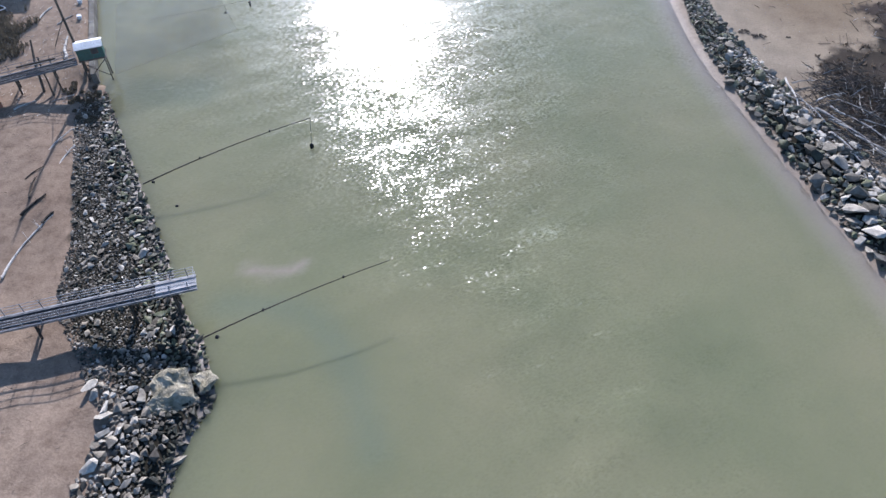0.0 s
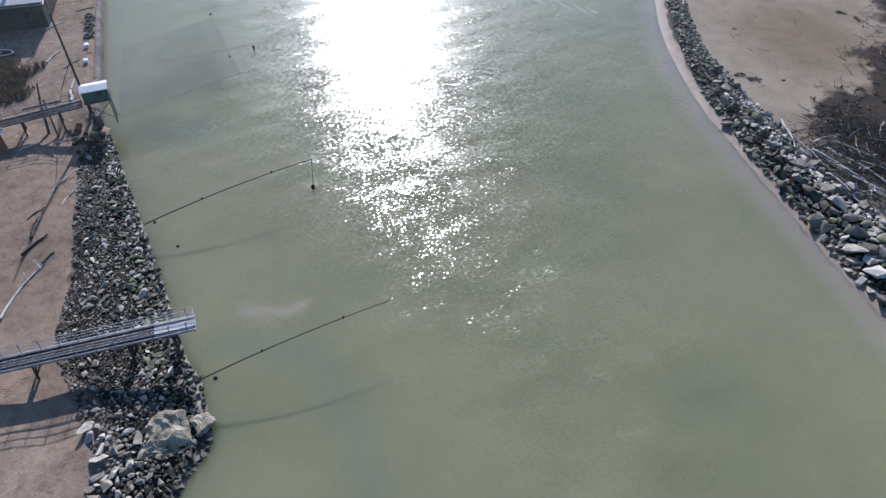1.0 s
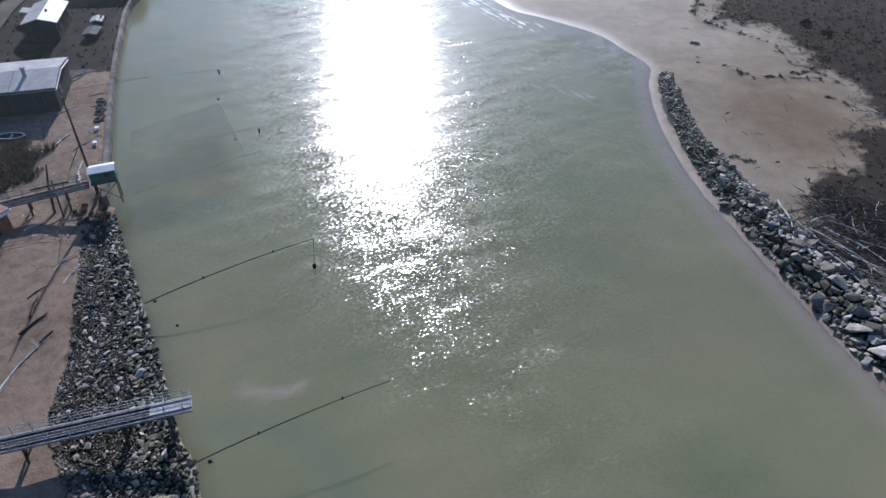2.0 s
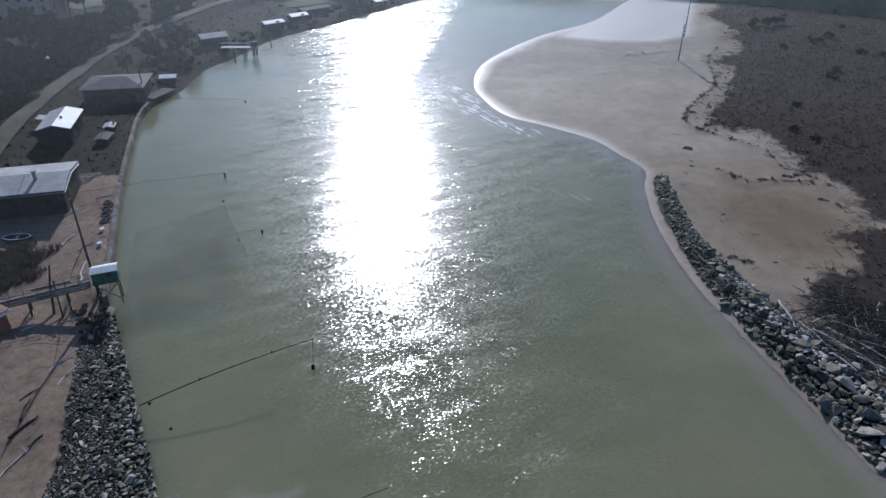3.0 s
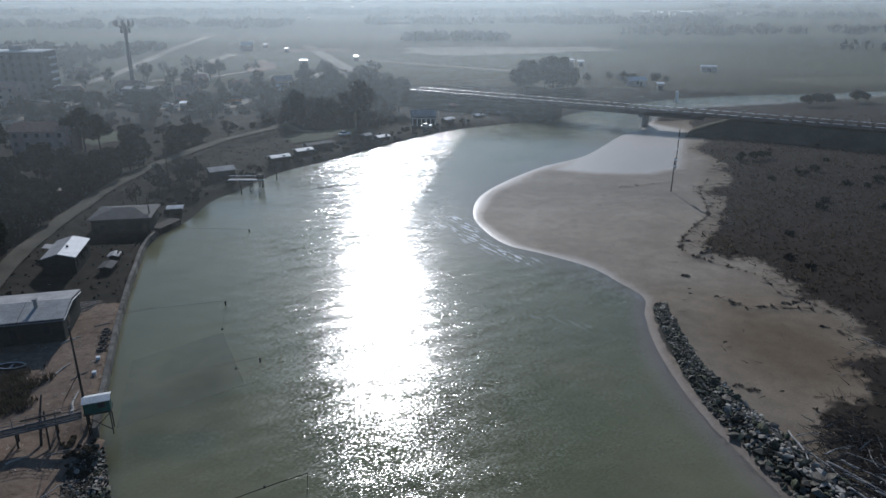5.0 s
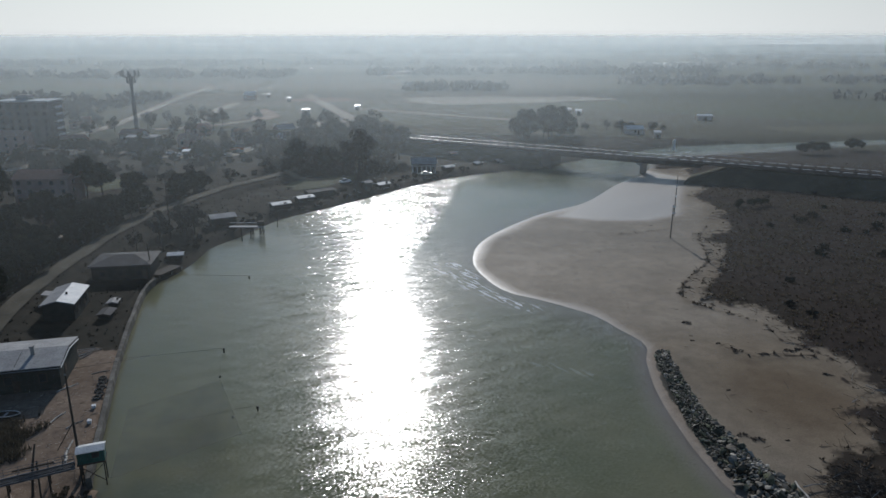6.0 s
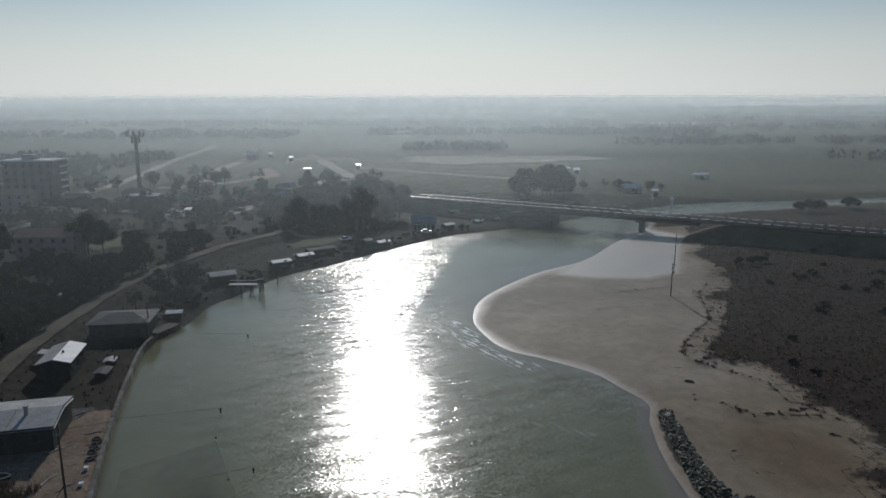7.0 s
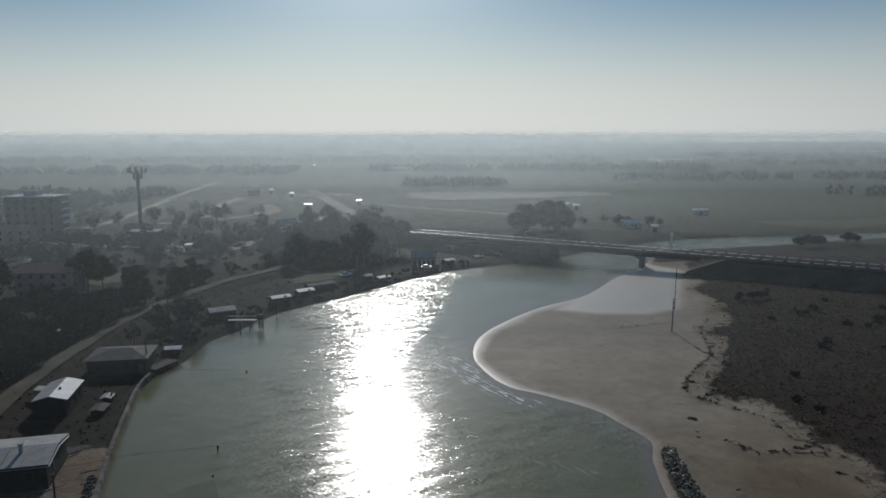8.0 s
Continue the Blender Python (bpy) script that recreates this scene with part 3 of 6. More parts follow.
def make_bridge():
    """Local x runs along the deck, y across it; the near rail stands at y = 0."""
    b = thing("road_bridge", "long low concrete road bridge with bright guard rails", "bridge", pose(BR_A.x, BR_A.y, 0, 0, 0, BR_YAW))
    length = 330.0
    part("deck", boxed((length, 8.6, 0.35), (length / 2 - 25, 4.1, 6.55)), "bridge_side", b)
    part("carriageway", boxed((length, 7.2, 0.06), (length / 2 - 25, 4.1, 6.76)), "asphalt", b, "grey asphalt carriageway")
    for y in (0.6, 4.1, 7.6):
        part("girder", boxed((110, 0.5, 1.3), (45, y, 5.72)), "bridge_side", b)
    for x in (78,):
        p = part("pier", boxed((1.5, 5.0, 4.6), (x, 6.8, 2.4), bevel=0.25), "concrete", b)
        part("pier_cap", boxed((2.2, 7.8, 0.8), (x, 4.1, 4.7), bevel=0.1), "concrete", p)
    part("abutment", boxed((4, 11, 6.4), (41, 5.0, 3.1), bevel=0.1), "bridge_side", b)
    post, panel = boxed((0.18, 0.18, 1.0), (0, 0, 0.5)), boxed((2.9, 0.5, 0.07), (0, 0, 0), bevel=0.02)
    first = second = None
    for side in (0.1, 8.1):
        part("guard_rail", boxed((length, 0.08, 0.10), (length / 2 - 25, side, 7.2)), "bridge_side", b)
        x = -24.0
        while x < length - 26:
            if first is None:
                first = part("rail_post", post, "bridge_side", b)
                second = part("rail_panel", panel, "sheet_metal", b, "bright zinc length of hand rail")
                post_ob, panel_ob = first, second
            else:
                post_ob, panel_ob = new("rail_post", first.data), new("rail_panel", second.data)
                post_ob.parent = panel_ob.parent = b
            post_ob.location, panel_ob.location = (x, side, 6.7), (x + 2.0, side, 7.66)
            x += 4.0
    return b


make_bridge()


def prism(rows):
    """A closed skin over rows of points, each row of the same count."""
    bm = bmesh.new()
    vs = [[bm.verts.new(p) for p in r] for r in rows]
    for a, c in zip(vs, vs[1:]):
        for i in range(len(a) - 1):
            bm.faces.new((a[i], a[i + 1], c[i + 1], c[i]))
    bm.faces.new(vs[0][::-1])
    bm.faces.new(vs[-1])
    return bm


M["bank_grass"] = surface("dull_bank_grass", (0.06, 0.058, 0.04), (0.11, 0.10, 0.07), 0.1, 0.95, 20, 0.4, 0.05, spec=0.05)


def make_embankment(name, start, stop, n=24):
    side = Vector((-BR_WAY.y, BR_WAY.x, 0))
    rows = []
    for i in range(n + 1):
        s = start + (stop - start) * i / n
        c = BR_A + BR_WAY * s
        top = 5.9 if 0 < i < n else 1.0
        w = 0.6 * math.sin(i * 1.7)
        rows.append([tuple(c + side * -(9 + w)) [:2] + (0.2,), tuple(c + side * -5)[:2] + (top * 0.5,), tuple(c + side * -0.5)[:2] + (top,), tuple(c + side * 10.5)[:2] + (top,), tuple(c + side * (20 + w))[:2] + (0.2,)])
    ob = part(name, prism(rows), "bank_grass")
    return tagged(ob, "dark scrub covered road embankment at the bridge", "embankment", kind="structure")


make_embankment("embankment", 96, 420)
make_embankment("embankment", -120, 40)


def ribbon(name, line, width, material, label, category, lift=0.07):
    """A road laid on the ground."""
    p = np.array(line)
    t = np.gradient(p, axis=0)
    t /= np.linalg.norm(t, axis=1)[:, None]
    nrm = np.stack([-t[:, 1], t[:, 0]], 1)
    cols = []
    for k, u in enumerate((-0.5, -0.25, 0, 0.25, 0.5)):
        q = p + nrm * width * u * (1 + 0.05 * np.sin(np.arange(len(p)) * 1.3 + k))[:, None]
        z = land(q[:, 0], q[:, 1])[0] + lift
        cols.append(np.column_stack([q, z]))
    bm = bmesh.new()
    vs = [[bm.verts.new(c[i]) for c in cols] for i in range(len(p))]
    for a, c in zip(vs, vs[1:]):
        for i in range(4):
            bm.faces.new((a[i], c[i], c[i + 1], a[i + 1]))
    bmesh.ops.recalc_face_normals(bm, faces=bm.faces[:])
    return tagged(part(name, bm, material), label, category, kind="structure")


ribbon("road", smooth_line(TRACK[::3], 4), 3.8, "dirt_road", "worn gravel track on the river levee", "track", 0.3)
ribbon("road", smooth_line([(-58, 256), (-51, 250.5), (-45, 248), (-36, 245)], 5), 3.2, "dirt_road", "short gravel spur below the riverside wood", "track", 0.3)
ribbon("road", smooth_line([(-230, 340), (-195, 357), (-191, 395), (-195, 440), (-212, 540), (-226, 630), (-240, 760)], 8), 7, "far_road", "pale road through the far outskirts", "road", 0.12)
ribbon("road", smooth_line([(-195, 330), (-159, 316), (-136, 310), (-111, 301), (-92, 308), (-86, 334), (-70, 345)], 8), 6, "far_road", "pale curved street behind the houses", "road", 0.12)
ribbon("road", smooth_line([(-135, 400), (-145, 435), (-158, 505), (-160, 560)], 6), 8, "far_road", "pale lane between far plots", "road", 0.12)
ribbon("road", smooth_line([(-60, 512), (-41, 500), (0, 470), (50, 436), (80, 420)], 6), 6, "far_road", "pale field track beyond the bridge", "road", 0.12)
ribbon("road", smooth_line([(6, 304), (-20, 318), (-40, 386), (-52, 430), (-76, 505), (-120, 640)], 8), 9, "far_road", "pale dirt road from the bridge", "road", 0.15)


def patch(name, cx, cy, rx, ry, z, material, label, category, seed, turn=0.0):
    rnd = random.Random(seed)
    bm = bmesh.new()
    ph = [rnd.uniform(0, 6) for _ in range(3)]
    vs = []
    for k in range(40):
        a = 2 * math.pi * k / 40
        r = 1 + 0.14 * math.sin(3 * a + ph[0]) + 0.08 * math.sin(7 * a + ph[1])
        x, y = rx * r * math.cos(a), ry * r * math.sin(a)
        vs.append(bm.verts.new((cx + x * math.cos(turn) - y * math.sin(turn), cy + x * math.sin(turn) + y * math.cos(turn), z)))
    bm.faces.new(vs)
    bmesh.ops.triangulate(bm, faces=bm.faces[:])
    return tagged(part(name, bm, material), label, category, kind="structure")


def calm_water():
    m, nt, n, l, b = nodes_of("still_pond_water")
    pos = n.new("ShaderNodeNewGeometry").outputs["Position"]
    l.new(mixc(nt, noise_tex(nt, pos, 0.02), (0.10, 0.12, 0.10), (0.16, 0.17, 0.14)), b.inputs["Base Color"])
    b.inputs["Roughness"].default_value, b.inputs["IOR"].default_value = 0.08, 1.33
    bumped(nt, b, noise_tex(nt, pos, 1.5), 0.3, 0.05)
    return m


M["pond"] = calm_water()
M["bare_field"] = surface("pale_bare_field", (0.26, 0.23, 0.18), (0.38, 0.34, 0.27), 0.02, 0.95, 20, 0.2, 0.02)
M["meadow"] = surface("green_meadow", (0.045, 0.055, 0.026), (0.07, 0.08, 0.038), 0.05, 0.95, 20, 0.2, 0.02)
FLAT = 1.45
patch("water_pond", 470, 1390, 90, 130, FLAT, "pond", "still pale pond among far fields", "pond", 1)
patch("water_pond", 400, 2140, 170, 70, FLAT, "pond", "thin far lagoon near the horizon", "pond", 2)
patch("water_pond", 40, 3000, 40, 60, FLAT, "pond", "tiny bright far pool", "pond", 5)
patch("ground_bare_field", 45, 585, 84, 36, FLAT + 0.1, "bare_field", "pale ploughed field beyond the bridge", "field", 3, 0.1)
patch("ground_bare_field", -60, 400, 18, 40, FLAT + 0.1, "bare_field", "pale dirt yard by the bridge road", "field", 6, 0.3)
M["raw_earth"] = surface("raw_reddish_earth", (0.17, 0.115, 0.085), (0.26, 0.185, 0.14), 0.03, 0.95, 20, 0.3, 0.03)
patch("ground_bare_field", -118, 470, 9, 34, FLAT + 0.1, "raw_earth", "reddish building plot in the outskirts", "field", 11, 0.2)
patch("ground_bare_field", -100, 588, 30, 16, FLAT + 0.1, "raw_earth", "reddish bare earth beyond the houses", "field", 12, 0.1)
patch("ground_bare_field", -98, 172, 5.5, 3.2, FLAT + 0.1, "bare_field", "pale concrete yard behind the levee", "yard", 13, 0.3)
patch("ground_bare_field", -103, 183, 3.4, 2.0, FLAT + 0.1, "bare_field", "pale concrete yard behind the levee", "yard", 14, 0.9)
patch("ground_bare_field", -9, 343, 26, 6, FLAT + 0.1, "raw_earth", "bare verge at the end of the bridge", "field", 15, -0.25)
ribbon("road", smooth_line([(-160, 396), (-140, 405), (-126, 424), (-118, 440)], 6), 5, "far_road", "pale lane between far plots", "road", 0.12)
ribbon("road", smooth_line([(-200, 250), (-169, 265), (-164, 290), (-161, 319)], 6), 5, "far_road", "pale lane behind the pink house", "road", 0.12)
patch("ground_meadow", -115, 240, 7, 11, FLAT + 0.1, "meadow", "small green lawn behind the pink house", "meadow", 4, 0.2)
patch("ground_meadow", -43, 243, 14, 7, FLAT + 0.1, "meadow", "green strip of grass on the levee", "meadow", 7, 0.8)
patch("ground_bare_field", -101, 304, 12, 9, FLAT + 0.1, "bare_field", "pale paved yard with parked cars", "yard", 8, 0.0)

# ---- houses and huts ----


def gable(w, d, eave, ridge, over=0.35, thick=0.14):
    """Two roof slopes with thickness; the ridge runs along local x."""
    out = []
    for s in (-1, 1):
        run = d / 2 + over
        slope = math.atan2(ridge - eave, d / 2)
        length = run / math.cos(slope)
        bm = bmesh.new()
        box(bm, (w + 2 * over, length, thick), (0, 0, 0))
        m = Matrix.Translation((0, s * run / 2, ridge - math.tan(slope) * run / 2 + thick / 2)) @ Matrix.Rotation(-s * slope, 4, "X")
        bmesh.ops.transform(bm, matrix=m, verts=bm.verts[:])
        out.append(bm)
    return out


def walls(w, d, eave, ridge):
    """A closed box with gable ends."""
    bm = bmesh.new()
    pts = [(-w / 2, -d / 2, 0), (w / 2, -d / 2, 0), (w / 2, d / 2, 0), (-w / 2, d / 2, 0)]
    lo = [bm.verts.new(p) for p in pts]
    hi = [bm.verts.new((p[0], p[1], eave)) for p in pts]
    g = [bm.verts.new((-w / 2, 0, ridge)), bm.verts.new((w / 2, 0, ridge))]
    bm.faces.new((lo[0], lo[1], hi[1], hi[0]))
    bm.faces.new((lo[2], lo[3], hi[3], hi[2]))
    bm.faces.new((lo[1], lo[2], hi[2], g[1], hi[1]))
    bm.faces.new((lo[3], lo[0], hi[0], g[0], hi[3]))
    bm.faces.new((hi[0], hi[1], g[1], g[0]))
    bm.faces.new((hi[2], hi[3], g[0], g[1]))
    bm.faces.new(lo[::-1])
    return bm


def add_window(parent, at, w, h, facing="y", frame_mat="timber"):
    size = (w + 0.2, 0.10, h + 0.2) if facing == "y" else (0.10, w + 0.2, h + 0.2)
    f = part("window", boxed(size, at), frame_mat, parent)
    size = (w, 0.14, h) if facing == "y" else (0.14, w, h)
    part("pane", boxed(size, at), "glass", f)
    return f


def house(name, label, category, x, y, yaw, w, d, eave, ridge, wall, roof, wins=2, storeys=1, chimney=None, door=True, z=None, group=""):
    z = height_at(x, y) - 0.15 if z is None else z
    h = thing(name, label, category, pose(x, y, z, 0, 0, yaw), group)
    eave, ridge = eave - z, ridge - z
    part("wall", walls(w, d, eave, ridge), wall, h)
    for bm in gable(w, d, eave, ridge):
        part("roof", bm, roof, h)
    for s in range(storeys):
        zz = (s + 0.55) * eave / storeys
        for k in range(wins):
            xx = (k + 0.5) / wins * w - w / 2
            add_window(h, (xx, -d / 2, zz), 0.9, min(1.2, eave / storeys * 0.4))
        add_window(h, (w / 2, -d / 5, zz), 0.9, min(1.2, eave / storeys * 0.4), "x")
    if door:
        part("door", boxed((0.95, 0.12, 2.0), (w * 0.18, -d / 2, 1.02)), "timber", h)
    if chimney:
        cx, cy = chimney
        zc = ridge - abs(cy) / (d / 2) * (ridge - eave)
        c = part("chimney", boxed((0.5, 0.5, 1.5), (cx, cy, zc + 0.6), bevel=0.03), "concrete", h)
        part("chimney_cap", boxed((0.7, 0.7, 0.12), (cx, cy, zc + 1.42)), "concrete", c)
    return h


big = house("fishing_house", "long dark green house with grey sheet roof and chimney", "house", -65.2, 95.1, 13.8, 18.0, 10.0, 5.0, 5.75, "dark_wall", "grey_roof", 4, chimney=(4.9, -1.6))
part("gutter", tubed([(-9.3, -5.4, 3.55), (9.3, -5.4, 3.55)], 0.08), "steel", big)
part("white_gutter", tubed([(9.35, -5.2, 3.5), (9.35, 0.2, 4.2), (9.35, 5.2, 3.5)], 0.09), "white_paint", big)
part("roof_seam", boxed((0.06, 5.5, 0.1), (3.2, -2.7, 4.25), Matrix.Rotation(0.148, 4, "X")), "black", big, "dark seam of the roof sheets")

hb = house("white_roofed_house", "dark house with white sheet roof and awning", "house", -69.7, 122.4, 101.8, 9.6, 5.2, 4.5, 5.2, "dark_wall", "white_roof", 3)
# left slope takes the grey sheet, its weaker light put into the colour
hb.children[2].data.materials[0] = M["grey_roof"]
part("roof_vent", boxed((0.35, 0.35, 0.5), (-1.0, -0.6, 4.2), bevel=0.05), "black", hb)
part("awning", boxed((2.4, 2.6, 0.1), (3.4, 3.6, 2.9), Matrix.Rotation(0.15, 4, "X")), "grey_roof", hb)
house("shed", "small low shed with grey sheet roof", "shed", -62.0, 124.5, 100, 1.9, 1.4, 2.6, 2.8, "dark_wall", "grey_roof", 1)
house("shed", "low lean-to with dark sheet roof", "shed", -61.3, 120.0, 95, 3.0, 1.9, 2.2, 2.4, "dark_wall", "dark_roof", 1, door=False)


def hip_house(name, label, x, y, yaw, w, d, eave, top, wall, roof):
    z = height_at(x, y) - 0.1
    h = thing(name, label, "house", pose(x, y, z, 0, 0, yaw))
    part("wall", boxed((w, d, eave - z), (0, 0, (eave - z) / 2)), wall, h)
    bm = bmesh.new()
    o = 0.6
    lo = [bm.verts.new(p + (eave - z - 0.05,)) for p in ((-w / 2 - o, -d / 2 - o), (w / 2 + o, -d / 2 - o), (w / 2 + o, d / 2 + o), (-w / 2 - o, d / 2 + o))]
    mid = [bm.verts.new((v.co.x, v.co.y, v.co.z + 0.16)) for v in lo]
    hi = [bm.verts.new((-w / 6, 0, top - z)), bm.verts.new((w / 6, 0, top - z))]
    for i in range(4):
        bm.faces.new((lo[i], lo[(i + 1) % 4], mid[(i + 1) % 4], mid[i]))
    bm.faces.new((mid[0], mid[1], hi[1], hi[0]))
    bm.faces.new((mid[1], mid[2], hi[1]))
    bm.faces.new((mid[2], mid[3], hi[0], hi[1]))
    bm.faces.new((mid[3], mid[0], hi[0]))
    bm.faces.new(lo[::-1])
    part("roof", bm, roof, h)
    for k in range(3):
        add_window(h, ((k - 1) * w / 3.2, -d / 2, 1.6), 1.0, 1.1)
    part("door", boxed((0.95, 0.12, 2.0), (w * 0.42, -d / 2, 1.02)), "timber", h)
    return h


hip_house("boat_house", "dark riverside house with shallow grey hipped roof", -68.3, 145.0, 9, 11.5, 9.0, 4.4, 5.6, "dark_wall", "dark_roof")
house("cabin", "small dark cabin with grey roof by the water", "cabin", -60.2, 186.8, 30, 6.4, 4.4, 3.6, 4.2, "dark_wall", "grey_roof", 2)
house("shed", "tiny shed with bright white roof panel", "shed", -61.5, 155.5, 12, 3.0, 2.2, 2.4, 2.7, "dark_wall", "white_roof", 1, door=False)
for sx, sy, yaw, w, d, e, rf, lab in (
        (-48.5, 205.5, 35, 5.5, 3.0, 2.8, "white_roof", "low riverside shed with white roof"), (-43.0, 214.5, 38, 5.0, 3.0, 2.8, "white_roof", "low riverside shed with white roof"),
        (-39.5, 222.0, 38, 9.0, 3.5, 3.2, "dark_roof", "long low riverside shed with dark roof"), (-25.3, 232.5, 45, 2.4, 2.4, 3.8, "grey_roof", "dark riverside hut on posts"),
        (-20.8, 238.0, 45, 4.6, 3.0, 2.2, "white_roof", "low shelter with bright white roof"), (2.0, 268.0, 40, 4.0, 3.0, 2.8, "white_roof", "small white roofed shed near the bridge"),
        (5.5, 298.0, 20, 5.5, 4.0, 3.4, "red_roof", "small shed with faded red roof"), (14.0, 280.0, 38, 3.4, 2.2, 2.2, "white_roof", "small white roofed shed near the bridge"),
        (23.0, 285.0, 38, 3.6, 2.2, 2.2, "grey_roof", "small grey roofed shed near the bridge")):
    house("shed", lab, "shed", sx, sy, yaw, w, d, e, e + 0.4, "dark_wall", rf, 1, group="riverside sheds")
ch = house("veranda_house", "dark riverside house with white posted veranda", "house", -7.3, 266.5, 4, 9.0, 6.0, 4.6, 6.4, "dark_wall", "grey_roof", 2)
for k in range(6):
    part("veranda_post", boxed((0.3, 0.3, 2.6), (-4.2 + k * 1.68, -4.4, 1.3)), "white_paint", ch)
part("veranda_roof", boxed((9.4, 2.2, 0.15), (0, -3.9, 2.75)), "grey_roof", ch)
house("pink_house", "three storey faded pink house with grey tiled roof", "house", -122.0, 215.5, 2, 16.5, 10.0, 9.2, 11.2, "pink_wall", "red_roof", 5, 3)
house("canopy_house", "low house with pale canopy roof among trees", "house", -115.5, 203.5, 20, 5.0, 4.0, 3.0, 3.5, "pale_wall", "white_roof", 1)
house("canopy_house", "low house with pale canopy roof among trees", "house", -107.0, 195.5, 35, 4.4, 3.0, 2.8, 3.2, "pale_wall", "white_roof", 1)
house("long_shed", "long shed with grey sheet roof beside the track", "shed", -93.5, 206.0, 25, 9.5, 7.0, 3.6, 4.6, "pale_wall", "grey_roof", 2)
house("town_house", "plain pinkish house on the town edge", "house", -189.0, 311.0, 0, 13.0, 10.0, 9.6, 11.4, "pink_wall", "red_roof", 3, 3)
rt = random.Random(12)
for tx, ty in ((-172, 330), (-150, 345), (-118, 330), (-98, 345), (-80, 360), (-128, 372), (-157, 588), (-72, 335), (-205, 405)):
    house("town_house", "small low house on the hazy town edge", "house", tx, ty, rt.uniform(-30, 40), rt.uniform(7, 12), rt.uniform(6, 9), rt.uniform(3.8, 6.5), rt.uniform(7.0, 8.2),
          rt.choice(["pale_wall", "pink_wall"]), rt.choice(["red_roof", "grey_roof", "white_roof", "red_roof"]), 2, 1, group="town edge houses")
house("field_hut", "lone farm building with pale roof in fields", "farm building", 100.5, 374, 5, 9, 6, 4.2, 5.6, "pale_wall", "white_roof", 1)
house("greenhouse", "long low building in far fields", "farm building", -70, 1000, 5, 50, 10, 5, 6, "pale_wall", "grey_roof", 1)


def lean_to(x, y, w, d, label):
    """Open-country shed with one shallow zinc roof."""
    h = thing("zinc_shed", label, "shed", pose(x, y, height_at(x, y), 0, 0, 0), group="far zinc sheds")
    part("wall", boxed((w, d, 2.9), (0, 0, 1.35)), "pale_wall", h)
    part("roof", boxed((w + 0.6, d + 0.6, 0.12), (0, 0, 3.3), turn=Matrix.Rotation(radians(10.5), 4, "X")), "sheet_metal", h, "bright zinc sheet roof")
    part("door", boxed((2.2, 0.1, 2.1), (0, -d / 2 - 0.04, 1.0)), "timber", h)


for x, y, w, d in ((-164, 613, 7, 3), (-148, 612, 3, 2.5), (-122, 572, 3, 2.5), (-91, 477, 5, 3), (-210, 1728, 8, 6), (-205, 1140, 4, 4), (89, 469, 4, 3), (81, 477, 9, 3), (108, 357, 3, 2.5), (160, 436, 9, 2.5), (-60, 505, 3, 3), (-108, 297, 2.5, 2.5)):
    lean_to(x, y, w, d, "small shed with bright zinc roof on the plain")
# upright white spot beyond the bridge, built as a plain pillar
wp = thing("marker_post", "white upright pillar by the far channel", "post", pose(106.1, 323.8, 0.2))
part("post", tubed([(0, 0, 0), (0, 0, 4.6)], [0.75, 0.6], 10), "white_paint", wp)
part("cap", tubed([(0, 0, 4.6), (0, 0, 5.0)], [0.8, 0.3], 10), "white_paint", wp)


def make_apartments():
    z, w, d, h = 1.2, 24.0, 13.0, 20.5
    a = thing("apartment_block", "six storey grey apartment block with pale balconies", "apartment block", pose(-195.4, 339.5, z, 0, 0, 0))
    part("wall", boxed((w, d, h), (0, 0, h / 2), bevel=0.05), "dark_concrete", a)
    part("roof", boxed((w + 1.0, d + 1.0, 0.5), (0, 0, h + 0.25)), "white_roof", a)
    part("lift_housing", boxed((6, 5, 2.4), (-1.5, 0, h + 1.6)), "concrete", a)
    for s in range(6):
        zz = 2.0 + s * 3.25
        for k in range(6):
            add_window(a, (-10 + k * 4.0, -d / 2, zz), 1.2, 1.5)
        bal = part("balcony", boxed((1.6, 6.0, 0.2), (w / 2 + 0.8, 0, zz - 1.0)), "concrete", a)
        part("parapet", boxed((0.12, 6.0, 1.0), (w / 2 + 1.55, 0, zz - 0.4)), "white_paint", bal)
    return a


make_apartments()


def make_tower():
    t = thing("phone_mast", "tall steel phone mast with ring of antennas", "mast", pose(-165.2, 384.1, 1.2))
    part("pole", tubed([(0, 0, 0), (0, 0, 15), (0, 0, 30.5)], [1.15, 1.0, 0.85], 12), "old_steel", t)
    part("platform", tubed([(0, 0, 28.6), (0, 0, 29.0)], [2.6, 2.6], 16), "old_steel", t)
    part("platform", tubed([(0, 0, 25.8), (0, 0, 26.1)], [2.2, 2.2], 16), "old_steel", t)
    part("finial", tubed([(0, 0, 30.5), (0, 0, 33)], 0.06), "old_steel", t)
    for k in range(9):
        a = 2 * math.pi * k / 9
        p = part("antenna", boxed((0.6, 0.4, 3.0), (4.6 * math.cos(a), 4.6 * math.sin(a), 30.9), bevel=0.08), "old_steel", t)
        part("arm", tubed([(1.0 * math.cos(a), 1.0 * math.sin(a), 28.9), (4.6 * math.cos(a), 4.6 * math.sin(a), 30.0)], 0.12), "old_steel", p)
    for k in range(5):
        a = 2 * math.pi * k / 5 + 0.3
        part("antenna", boxed((0.9, 0.7, 2.4), (2.1 * math.cos(a), 2.1 * math.sin(a), 27.2), bevel=0.1), "old_steel", t)
    return t


make_tower()
